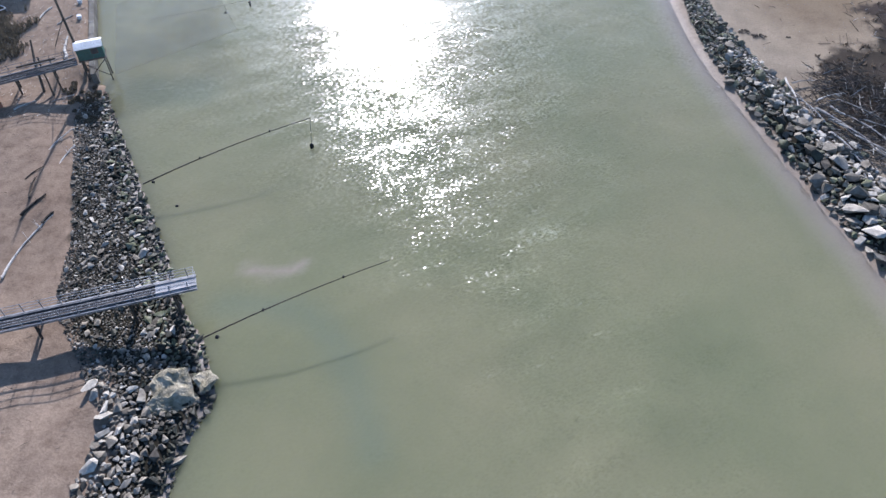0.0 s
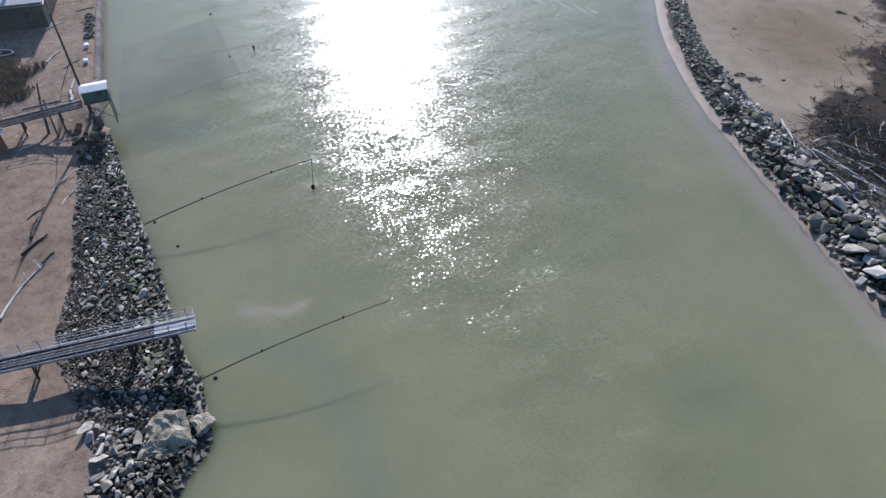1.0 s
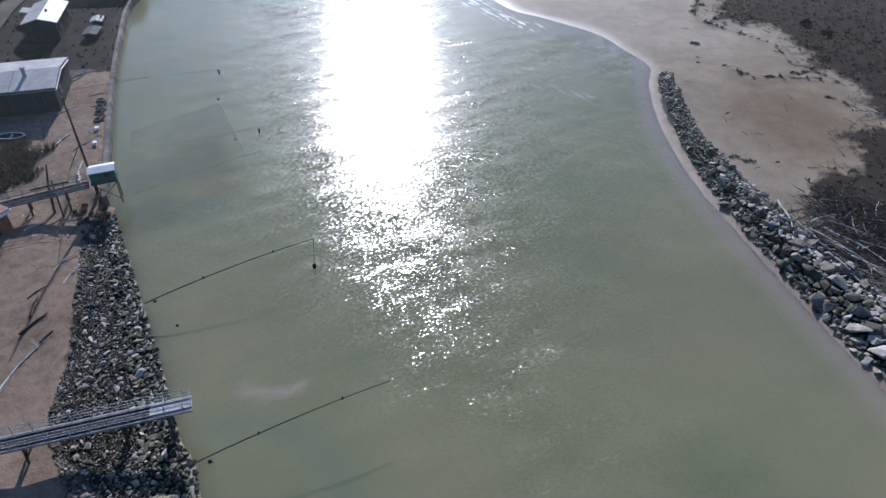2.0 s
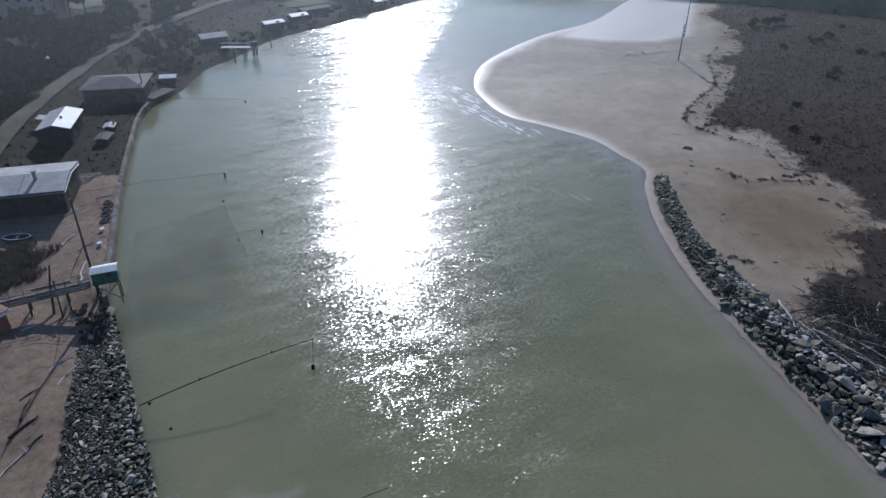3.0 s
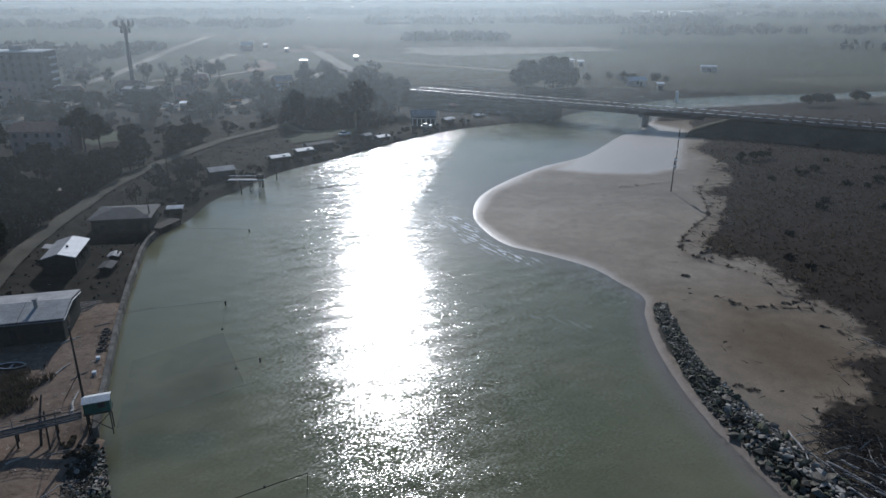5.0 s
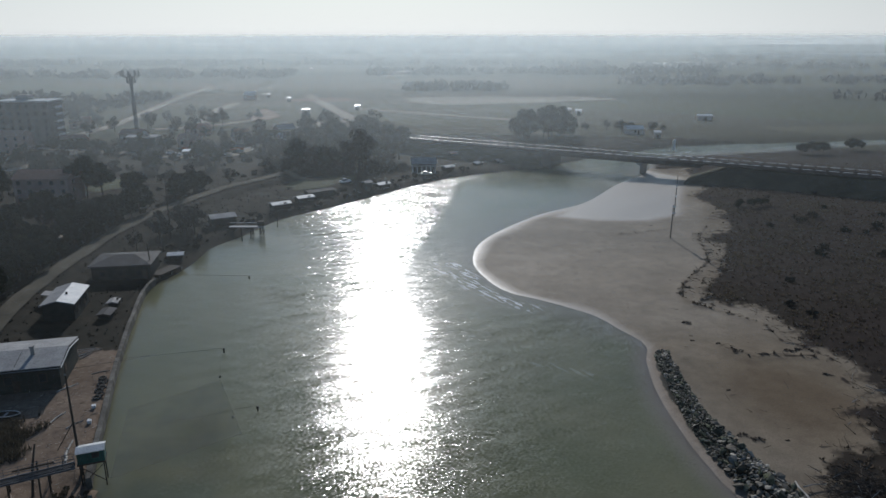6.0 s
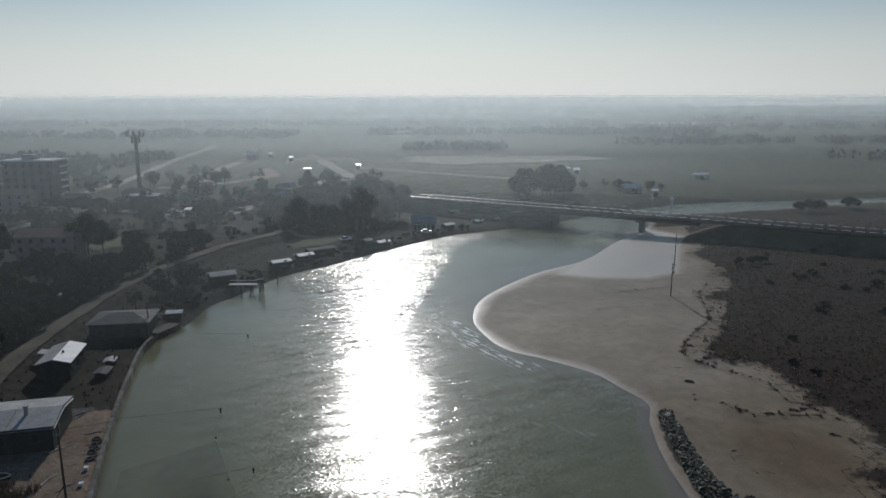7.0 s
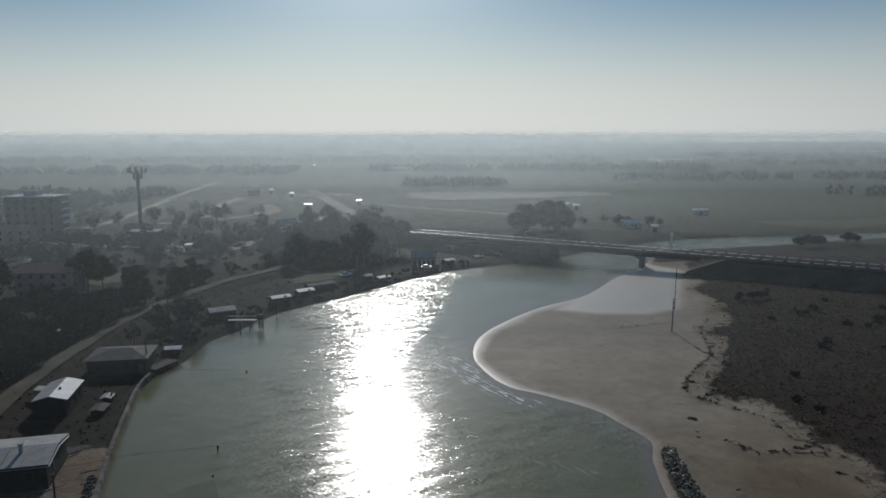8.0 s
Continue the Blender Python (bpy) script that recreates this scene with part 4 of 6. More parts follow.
house("plant_building", "dark flat industrial building below the mast", "building", -134.5, 319.5, 0, 13, 8, 7.6, 8.2, "dark_wall", "grey_roof", 3, 2)

# ---- gangways, hut and fishing gear ----


def make_gangway(name, label, ax, ay, bx, by, z, width, panel_from, legs, metal="steel"):
    """A raised walkway from a to b, local x along it."""
    length = math.hypot(bx - ax, by - ay)
    g = thing(name, label, "gangway", pose(ax, ay, 0, 0, 0, math.degrees(math.atan2(by - ay, bx - ax))))
    deck = bmesh.new()
    x = 0.1
    while x < min(panel_from, length):
        box(deck, (0.19, width - 0.30, 0.05), (x, 0, z))
        x += 0.21
    part("deck", deck, "plank", g, "dark wet plank walkway")
    tip = bmesh.new()
    while x < length:
        box(tip, (0.19, width - 0.22, 0.05), (x, 0, z + 0.003))
        x += 0.21
    part("end_platform", tip, "plank_pale", g, "bleached pale end platform")
    for s in (-1, 1):
        part("side_beam", boxed((length, 0.14, 0.22), (length / 2, s * width / 2, z - 0.08)), metal, g)
        part("kerb_board", boxed((length, 0.05, 0.10), (length / 2, s * (width / 2 - 0.26), z + 0.07)), metal, g)
        for h in (0.4, 0.72, 1.05):
            part("rail", tubed([(0, s * width / 2, z + h), (length, s * width / 2, z + h)], 0.028, 5), metal, g)
        first = None
        k = 0.0
        while k <= length:
            if first is None:
                first = part("rail_post", boxed((0.06, 0.06, 1.1), (0, 0, 0.52)), metal, g)
                o = first
            else:
                o = new("rail_post", first.data)
                o.parent = g
            o.location = (k, s * width / 2, z)
            k += 1.45
    part("end_rail", tubed([(length, -width / 2, z + 1.05), (length, width / 2, z + 1.05)], 0.03, 5), metal, g)
    part("end_rail", tubed([(length, -width / 2, z + 0.5), (length, width / 2, z + 0.5)], 0.03, 5), metal, g)
    c, s_ = (bx - ax) / length, (by - ay) / length
    for lx in legs:
        for s in (-1, 1):
            gz_ = height_at(ax + c * lx - s_ * s * 0.8, ay + s_ * lx + c * s * 0.8)
            part("leg", tubed([(lx, s * 0.9, gz_ - 0.4), (lx, s * 0.55, z - 0.1)], 0.11, 6), "timber", g)
        gz_ = height_at(ax + c * lx, ay + s_ * lx)
        part("cross_brace", tubed([(lx, -0.85, gz_ + 0.3), (lx, 0.6, z - 0.3)], 0.06, 5), "timber", g)
        part("cross_brace", tubed([(lx, 0.85, gz_ + 0.3), (lx, -0.6, z - 0.3)], 0.06, 5), "timber", g)
    return g


make_gangway("gangway", "raised galvanised walkway with railings over the rocks", -52.0, 28.3, -20.85, 37.7, 3.2, 1.5, 29.2, (4.0, 11.0, 19.6, 27.0, 30.5))
make_gangway("gangway", "raised plank walkway leading to the green hut", -56.0, 63.0, -42.1, 70.3, 3.3, 1.3, 30.0, (1.0, 5.0, 9.0, 13.0), "old_steel")


def make_hut():
    h = thing("fishing_hut", "teal green boarded fishing hut with white roof", "hut", pose(-40.7, 71.5, 3.2, 0, 0, 21))
    w, d, e = 2.8, 1.7, 1.4
    part("floor", boxed((w + 0.25, d + 0.25, 0.15), (0, 0, 0)), "timber", h)
    boards = bmesh.new()
    for k in range(16):
        box(boards, (w / 16 - 0.012, 0.05, e), (-w / 2 + (k + 0.5) * w / 16, -d / 2, e / 2 + 0.07))
        box(boards, (w / 16 - 0.012, 0.05, e), (-w / 2 + (k + 0.5) * w / 16, d / 2, e / 2 + 0.07))
    for k in range(10):
        box(boards, (0.05, d / 10 - 0.012, e), (w / 2, -d / 2 + (k + 0.5) * d / 10, e / 2 + 0.07))
        box(boards, (0.05, d / 10 - 0.012, e), (-w / 2, -d / 2 + (k + 0.5) * d / 10, e / 2 + 0.07))
    part("wall", boards, "green_paint", h)
    for s, bm in zip(("", ""), gable(w, d, e + 0.1, e + 0.35, 0.14, 0.08)):
        part("roof", bm, "white_roof", h)
    add_window(h, (0.5, -d / 2 - 0.02, 1.0), 0.55, 0.45)
    part("door", boxed((0.06, 0.7, 1.3), (-w / 2 - 0.02, -0.3, 0.72)), "timber", h)
    for x in (-1.25, 1.25):
        for y in (-0.75, 0.75):
            part("stilt", tubed([(x, y, -5.0), (x, y, -0.05)], 0.07, 6), "timber", h)
    part("brace", tubed([(-1.25, -0.75, -2.6), (1.25, -0.75, -0.3)], 0.05, 5), "timber", h)
    part("brace", tubed([(1.25, -0.75, -2.6), (-1.25, -0.75, -0.3)], 0.05, 5), "timber", h)
    return h


make_hut()


def line_thing(name, label, category, pts, r, material, sides=5):
    bm = tubed(pts, r, sides)
    return tagged(part(name, bm, material), label, category)


def make_mast(x, y, h, label, lean=(0, 0)):
    z = height_at(x, y)
    m = thing("net_mast", label, "mast", pose(x, y, z - 0.3))
    part("pole", tubed([(0, 0, 0), (lean[0] / 2, lean[1] / 2, h / 2), (lean[0], lean[1], h)], [0.17, 0.14, 0.09], 7), "timber", m)
    part("pulley", boxed((0.16, 0.28, 0.3), (lean[0], lean[1], h - 0.2), bevel=0.05), "steel", m)
    return m


m1 = make_mast(-42.3, 71.7, 13.2, "tall dark timber net mast beside the hut")
part("stay", tubed([(0, 0, 7.0), (-5.2, 4.6, 0.4)], 0.05, 5), "rope", m1)
part("stay", tubed([(0, 0, 13.6), (-1.2, 25.5, 3.3)], 0.025, 4), "rope", m1)
pr = thing("leaning_post", "dark leaning timber prop beside the walkway", "post", pose(-45.6, 67.2, height_at(-45.6, 67.2)))
part("prop", tubed([(0, 0, -0.3), (-0.8, 2.2, 2.6), (-1.4, 4.2, 4.2)], [0.16, 0.14, 0.1], 7), "timber", pr)
part("cross_arm", tubed([(-2.4, 1.0, 2.7), (1.6, 2.4, 3.0)], 0.09, 6), "timber", pr)
part("second_prop", tubed([(1.2, -0.4, -0.3), (-0.5, 2.6, 3.0)], 0.1, 6), "timber", pr)


def make_boom(label, a, b, arch):
    """A long slender net boom reaching out over the water."""
    a, b = Vector(a), Vector(b)
    pts = []
    for i in range(13):
        t = i / 12
        pts.append(tuple(a.lerp(b, t) + Vector((0, 0, arch * 4 * t * (1 - t)))))
    g = thing("net_boom", label, "boom")
    part("spar", tubed(pts, [0.066 - 0.0025 * i for i in range(13)], 6), "timber", g)
    for i in (4, 9):
        p = Vector(pts[i])
        part("cleat", boxed((0.16, 0.16, 0.3), p + Vector((0, 0, 0.06)), bevel=0.03), "black", g)
    return g


make_boom("long slender dark boom reaching over the water", (-20.1, 32.7, 1.6), (-4.55, 40.3, 2.9), 0.4)
b2 = make_boom("long slender dark boom with a hanging weight", (-29.7, 51.4, 1.6), (-14.0, 60.2, 2.9), 0.4)
part("hanging_line", tubed([(-14.0, 60.2, 2.9), (-14.0, 59.0, 0.5)], 0.02, 4), "rope", b2)
part("weight", tubed([(-14.0, 58.8, 0.6), (-14.0, 58.8, 0.4), (-14.0, 58.8, 0.0), (-14.0, 58.8, -0.2)], [0.06, 0.2, 0.2, 0.06], 8), "black", b2)


def make_buoy(x, y, r, label="small black net buoy floating on the river"):
    b = thing("net_buoy", label, "buoy", pose(x, y, 0.0), "net buoys")
    bm = bmesh.new()
    bmesh.ops.create_icosphere(bm, subdivisions=2, radius=r)
    bmesh.ops.scale(bm, vec=(1, 1, 0.85), verts=bm.verts[:])
    part("float", bm, "black", b)
    part("ring", tubed([(0, 0, r * 0.7), (0, 0, r * 1.25)], [r * 0.3, r * 0.12], 6), "rope", b)
    return b


for bx, by, r in ((-26.4, 49.9, 0.17), (-19.1, 34.2, 0.2), (-29.7, 53.4, 0.18), (-34.3, 98.5, 0.2), (-28.9, 86.4, 0.18)):
    make_buoy(bx, by, r)


def make_pile(x, y, h, r, lean, label):
    """A pile standing in the river."""
    p = thing("mooring_pile", label, "pile", pose(x, y, 0), "net piles")
    part("post", tubed([(0, 0, -2), (lean[0], lean[1], h)], [r, r * 0.8], 7), "timber", p)
    part("collar", tubed([(lean[0] * 0.8, lean[1] * 0.8, h * 0.72), (lean[0] * 0.9, lean[1] * 0.9, h * 0.9)], [r * 1.5, r * 1.5], 7), "black", p)
    return p


make_pile(-26.0, 88.2, 0.7, 0.13, (0.1, 0), "dark timber pile for the net ropes")
make_pile(-36.3, 107.2, 0.8, 0.13, (0, 0.1), "dark timber pile for the net ropes")
make_pile(-41.9, 144.6, 0.6, 0.12, (0, 0), "dark timber pile for the net ropes")
for a, b, lab in (((-26.0, 88.2, 0.9), (-38.5, 84.5, 0.15), "slack dark rope from pile to net"), ((-36.3, 107.2, 0.9), (-52.5, 104.5, 0.3), "slack dark rope from pile to quay"),
                  ((-36.3, 107.2, 0.9), (-34.3, 98.5, 0.2), "slack dark rope between pile and buoy"), ((-41.9, 144.6, 0.8), (-60.0, 143.5, 1.5), "slack dark rope from pile to quay")):
    a, b = Vector(a), Vector(b)
    pts = [tuple(a.lerp(b, i / 8) - Vector((0, 0, 0.1 * math.sin(math.pi * i / 8)))) for i in range(9)]
    line_thing("mooring_rope", lab, "rope", pts, 0.012, "rope")


def net_material():
    m, nt, n, l, b = nodes_of("fine_dark_fishing_net")
    clear = n.new("ShaderNodeBsdfTransparent")
    mix = n.new("ShaderNodeMixShader")
    co = n.new("ShaderNodeTexCoord").outputs["Object"]
    l.new(ramp(nt, noise_tex(nt, co, 0.25, 3), [(0.3, 0.1), (0.7, 0.36)]), mix.inputs[0])
    l.new(clear.outputs[0], mix.inputs[1])
    l.new(b.outputs[0], mix.inputs[2])
    l.new(mix.outputs[0], n["Material Output"].inputs[0])
    b.inputs["Base Color"].default_value = (0.05, 0.06, 0.055, 1)
    b.inputs["Roughness"].default_value = 0.9
    return m


M["net"] = net_material()


def make_net(name, label, corners, sag, n=14):
    g = thing(name, label, "net")
    c = [Vector(p) for p in corners]
    bm = bmesh.new()
    vs = [[bm.verts.new(c[0].lerp(c[1], i / n).lerp(c[3].lerp(c[2], i / n), j / n) - Vector((0, 0, sag * math.sin(math.pi * i / n) * math.sin(math.pi * j / n)))) for i in range(n + 1)] for j in range(n + 1)]
    for j in range(n):
        for i in range(n):
            bm.faces.new((vs[j][i], vs[j][i + 1], vs[j + 1][i + 1], vs[j + 1][i]))
    for f in bm.faces:
        f.smooth = True
    part("mesh", bm, "net", g, "fine dark net mesh")
    for a, b in list(zip(c, c[1:] + c[:1]))[:2]:
        part("edge_rope", tubed([tuple(a), tuple(a.lerp(b, 0.5) - Vector((0, 0, sag * 0.12))), tuple(b)], 0.01, 4), "rope", g)
    return g


make_net("lift_net", "fine dark lift net hung over the water", [(-37.4, 68.6, 2.6), (-25.2, 78.0, 2.6), (-32.2, 92.4, 2.6), (-42.0, 84.0, 2.6)], 0.5)

# tall striped pole on the sand bar
sp = thing("survey_pole", "tall dark jointed pole with white bands on sand", "pole", pose(58.2, 173.9, height_at(58.2, 173.9) - 0.3))
part("lower_pole", tubed([(0, 0, 0), (0.1, 0.1, 9.0)], [0.15, 0.12], 7), "timber", sp)
part("upper_pole", tubed([(0.42, 0.1, 6.0), (0.5, 0.1, 16.4)], [0.12, 0.08], 7), "timber", sp)
for zz in (6.8, 8.4):
    part("band", tubed([(0.25, 0.1, zz), (0.27, 0.1, zz + 0.35)], [0.46, 0.46], 8), "white_paint", sp, "white band")
for zz in (11.0, 13.6):
    part("band", tubed([(0.46, 0.1, zz), (0.47, 0.1, zz + 0.6)], [0.19, 0.19], 8), "white_paint", sp, "white band")


def make_wharf():
    w = thing("jetty", "small white decked timber jetty on posts", "jetty", pose(-52.0, 181.0, 0, 0, 0, 0))
    part("deck", boxed((9.0, 1.5, 0.18), (0, 0, 2.1)), "plank_pale", w)
    part("lift_frame", boxed((1.6, 1.5, 1.2), (3.9, 0, 3.0)), "timber", w)
    for x in (-4, -1.5, 1.5, 3.6, 4.4):
        for y in (-0.6, 0.6):
            part("post", tubed([(x, y, -2), (x, y, 2.1)], 0.12, 6), "timber", w)
    part("deck_rail", boxed((9.0, 0.06, 0.1), (0, 0.72, 3.0)), "white_paint", w)
    return w


make_wharf()
for px_, py_, h in ((-51.6, 174.5, 2.6), (-50.0, 177.0, 2.4), (-45.6, 188.3, 3.4)):
    make_pile(px_, py_, h, 0.14, (0.1, 0.0), "thin dark pile beside the jetty")
lw = thing("landing", "low dark timber landing below the boat house", "landing", pose(-61.0, 147.5, 0, 0, 0, 70))
part("deck", boxed((7.0, 3.0, 0.16), (0, 0, 1.1)), "timber", lw)
for x in (-3.2, 0, 3.2):
    for y in (-1.3, 1.3):
        part("post", tubed([(x, y, -1.6), (x, y, 1.05)], 0.12, 6), "timber", lw)

# ---- quay wall ----
M["quay_stone"] = surface("stained_old_concrete", (0.085, 0.08, 0.068), (0.17, 0.16, 0.14), 0.5, 0.9, 9, 0.5, 0.03, vary=0.3)
qa = BANK_L[(BANK_L[:, 1] > 70.5) & (BANK_L[:, 1] < 141.5)]
qw = thing("quay_wall", "low stained concrete quay wall along the river", "quay wall", kind="structure")
for i in range(len(qa) - 1):
    a, b = Vector((*qa[i], 0)), Vector((*qa[i + 1], 0))
    way = b - a
    turn = Matrix.Rotation(math.atan2(way.y, way.x), 4, "Z")
    part("wall_block", boxed((way.length - 0.03, 0.66, 3.5), (a + b) / 2 + Vector((-way.y, way.x, 0)).normalized() * 0.36 + Vector((0, 0, -0.35)), turn, 0.04), "quay_stone", qw)
for qx, qy, s, mt, lab in ((-48.0, 86.8, 0.8, "white_paint", "small white box on the quay"), (-46.7, 82.8, 0.8, "white_paint", "small white box on the quay")):
    bo = thing("mooring_box", lab, "box", pose(qx, qy, height_at(qx, qy), 0, 0, 15), "quay boxes")
    part("body", boxed((0.5, 0.5, 0.36), (0, 0, 0.18), bevel=0.04), mt, bo)
    part("lid", boxed((0.56, 0.56, 0.08), (0, 0, 0.4), bevel=0.02), mt, bo)


def make_tyre(x, y, r, tilt):
    bm = bmesh.new()
    ring, tubeseg = 14, 6
    vs = []
    for i in range(ring):
        a = 2 * math.pi * i / ring
        vs.append([bm.verts.new(((r + r * 0.32 * math.cos(b)) * math.cos(a), (r + r * 0.32 * math.cos(b)) * math.sin(a), r * 0.32 * math.sin(b))) for b in (2 * math.pi * k / tubeseg for k in range(tubeseg))])
    for i in range(ring):
        for k in range(tubeseg):
            bm.faces.new((vs[i][k], vs[(i + 1) % ring][k], vs[(i + 1) % ring][(k + 1) % tubeseg], vs[i][(k + 1) % tubeseg]))
    ob = part("tyre", bm, "black")
    ob.matrix_world = pose(x, y, height_at(x, y) + r * 0.3, tilt, 0, 0)
    return tagged(ob, "old black tyre lying on the quay", "tyre", "quay tyres")


for k in range(7):
    make_tyre(-48.9 - k * 0.32 + 0.4 * (k % 2), 89.5 + k * 1.0, 0.45, 8 * (k % 3))

make_mast(-62.3, 143.6, 8.0, "dark timber mast beside the boat house", (-0.4, 0))
make_mast(-68.7, 172.0, 15.0, "tall thin dark pole among riverside bushes")


def make_car(x, y, yaw, paint):
    """A small parked car."""
    c = thing("parked_car", "small parked car in a " + paint.split("_")[0] + " finish", "car", pose(x, y, height_at(x, y) + 0.15, 0, 0, yaw), "parked cars")
    body = boxed((4.1, 1.7, 0.62), (0, 0, 0.62), bevel=0.14)
    part("body", body, paint, c)
    bm = bmesh.new()
    lo = [bm.verts.new(p) for p in ((-1.5, -0.75, 0.92), (1.0, -0.75, 0.92), (1.0, 0.75, 0.92), (-1.5, 0.75, 0.92))]
    hi = [bm.verts.new(p) for p in ((-1.1, -0.62, 1.45), (0.35, -0.62, 1.45), (0.35, 0.62, 1.45), (-1.1, 0.62, 1.45))]
    for i in range(4):
        bm.faces.new((lo[i], lo[(i + 1) % 4], hi[(i + 1) % 4], hi[i]))
    bm.faces.new(hi)
    cabin = part("cabin", bm, "glass", c, "dark glazed cabin")
    part("car_roof", boxed((1.5, 1.26, 0.06), (-0.38, 0, 1.47), bevel=0.02), paint, cabin)
    for wx_ in (-1.3, 1.3):
        for wy_ in (-0.8, 0.8):
            w = part("wheel", tubed([(wx_, wy_ - 0.1, 0.3), (wx_, wy_ + 0.1, 0.3)], 0.31, 10), "black", c)
            part("rim", tubed([(wx_, wy_ - 0.11, 0.3), (wx_, wy_ + 0.11, 0.3)], 0.18, 8), "steel", w)
    return c


M["silver_paint"] = surface("silver_car_paint", (0.45, 0.46, 0.47), (0.5, 0.5, 0.51), 0.5, 0.3, 5, 0.0, 0.0, metal=0.6, spec=0.5)
M["dark_paint"] = surface("dark_car_paint", (0.03, 0.035, 0.05), (0.05, 0.05, 0.06), 0.5, 0.3, 5, 0.0, 0.0, spec=0.5)
for k, (cx_, cy_, cyaw) in enumerate(((-112, 300, 80), (-108.5, 299.5, 82), (-105, 300.5, 79), (-98, 303, 75), (-94.5, 304, 77), (-100, 310, 5), (-90, 312, 60), (-118, 306, 10), (-34, 243, 40), (-6, 257, 5))):
    make_car(cx_, cy_, cyaw, ("white_paint", "silver_paint", "dark_paint", "white_paint")[k % 4])
fe = thing("site_fence", "bright orange mesh fence around a building plot", "fence", pose(-104, 319, height_at(-104, 319)))
for k in range(9):
    part("fence_post", tubed([(-14 + 3.5 * k, 0, -0.2), (-14 + 3.5 * k, 0, 1.5)], 0.06, 5), "timber", fe)
for k in range(8):
    part("fence_panel", boxed((3.4, 0.05, 1.1), (-12.25 + 3.5 * k, 0, 0.8)), "orange", fe)

# terracotta roofed hut on stilts
th = house("stilt_hut", "small hut with faded terracotta roof and white edge", "hut", -52.6, 62.6, 63, 6.0, 5.4, 4.0, 4.2, "brick_red", "red_roof", 1)
part("white_trim", boxed((6.8, 0.12, 0.3), (0, -3.1, 2.6)), "white_paint", th, "white painted eave board")

# small dark rowing boat in front of the long house
bt = thing("rowing_boat", "small dark boat with pale rim on sand", "boat", pose(-58.6, 84.2, height_at(-58.6, 84.2), 0, 0, 5))
bm = bmesh.new()
secs = []
for i in range(9):
    t = i / 8 * 2 - 1
    wdt = 0.75 * (1 - abs(t) ** 3) + 0.08
    secs.append([bm.verts.new((t * 1.9, s * wdt * f, zz)) for s, f, zz in ((-1, 1.0, 0.65), (-1, 0.75, 0.2), (1, 0.75, 0.2), (1, 1.0, 0.65))])
for a, c in zip(secs, secs[1:]):
    for i in range(3):
        bm.faces.new((a[i], a[i + 1], c[i + 1], c[i]))
part("hull", bm, "timber", bt)
for s in (-1, 1):
    part("gunwale", tubed([(t / 4 * 1.9, s * (0.75 * (1 - abs(t / 4) ** 3) + 0.08), 0.68) for t in range(-4, 5)], 0.05, 5), "white_paint", bt)
part("thwart", boxed((0.3, 1.3, 0.06), (0, 0, 0.5)), "plank_pale", bt)

# ---- trees ----


def leaf_cloud(bm, rnd, centre, radius, count, size, flat=1.0):
    for _ in range(count):
        while True:
            v = Vector((rnd.uniform(-1, 1), rnd.uniform(-1, 1), rnd.uniform(-1, 1)))
            if 0.25 < v.length < 1:
                break
        p = Vector(centre) + Vector((v.x * radius, v.y * radius, v.z * radius * flat))
        a = Vector((rnd.gauss(0, 1), rnd.gauss(0, 1), rnd.gauss(0, 1))).normalized()
        b = a.orthogonal().normalized()
        s = size * rnd.uniform(0.6, 1.4)
        bm.faces.new([bm.verts.new(p + a * s), bm.verts.new(p + b * s * 0.7), bm.verts.new(p - a * s), bm.verts.new(p - b * s * 0.7)])


def make_tree(name, label, h, spread_, leaf, seed, kind):
    rnd = random.Random(seed)
    t = thing(name, label, "tree", group="trees on the left bank")
    tr = bmesh.new()
    top = h * (0.75 if kind != "pine" else 0.85)
    bend = (rnd.uniform(-0.05, 0.05) * h, rnd.uniform(-0.05, 0.05) * h)
    tube(tr, [(0, 0, -0.4), (bend[0] * 0.4, bend[1] * 0.4, top * 0.5), (bend[0], bend[1], top)], [0.028 * h, 0.02 * h, 0.006 * h], 6)
    ends = []
    for k in range(7):
        a = k * 2.4 + rnd.uniform(-0.3, 0.3)
        z0 = top * (0.35 + 0.08 * k if kind != "pine" else 0.7 + 0.03 * k)
        r = spread_ * rnd.uniform(0.55, 0.95)
        e = (r * math.cos(a), r * math.sin(a), z0 + (0.35 * r if kind != "pine" else 0.4 * r) + rnd.uniform(0, 0.1 * h))
        tube(tr, [(bend[0] * 0.5, bend[1] * 0.5, z0), (e[0] * 0.55, e[1] * 0.55, (z0 + e[2]) / 2 + 0.02 * h), e], [0.011 * h, 0.008 * h, 0.003 * h], 4)
        ends.append(e)
        if kind == "bare":
            for q in range(4):
                b = a + rnd.uniform(-1, 1)
                tube(tr, [(e[0] * 0.6, e[1] * 0.6, (z0 + e[2]) / 2), (e[0] + 0.3 * r * math.cos(b), e[1] + 0.3 * r * math.sin(b), e[2] + rnd.uniform(0.5, 0.16 * h))], [0.005 * h, 0.002 * h], 3)
    part("trunk", tr, "bark", t)
    cr = bmesh.new()
    for e in ends:
        leaf_cloud(cr, rnd, e, spread_ * rnd.uniform(0.35, 0.55), 150 if kind != "bare" else 80, 0.066 * h if kind != "bare" else 0.035 * h, 0.8 if kind != "pine" else 0.4)
    leaf_cloud(cr, rnd, (bend[0], bend[1], h * 0.82), spread_ * 0.55, 200 if kind != "bare" else 60, 0.066 * h if kind != "bare" else 0.035 * h, 0.8 if kind != "pine" else 0.35)
    part("crown", cr, leaf, t)
    return t


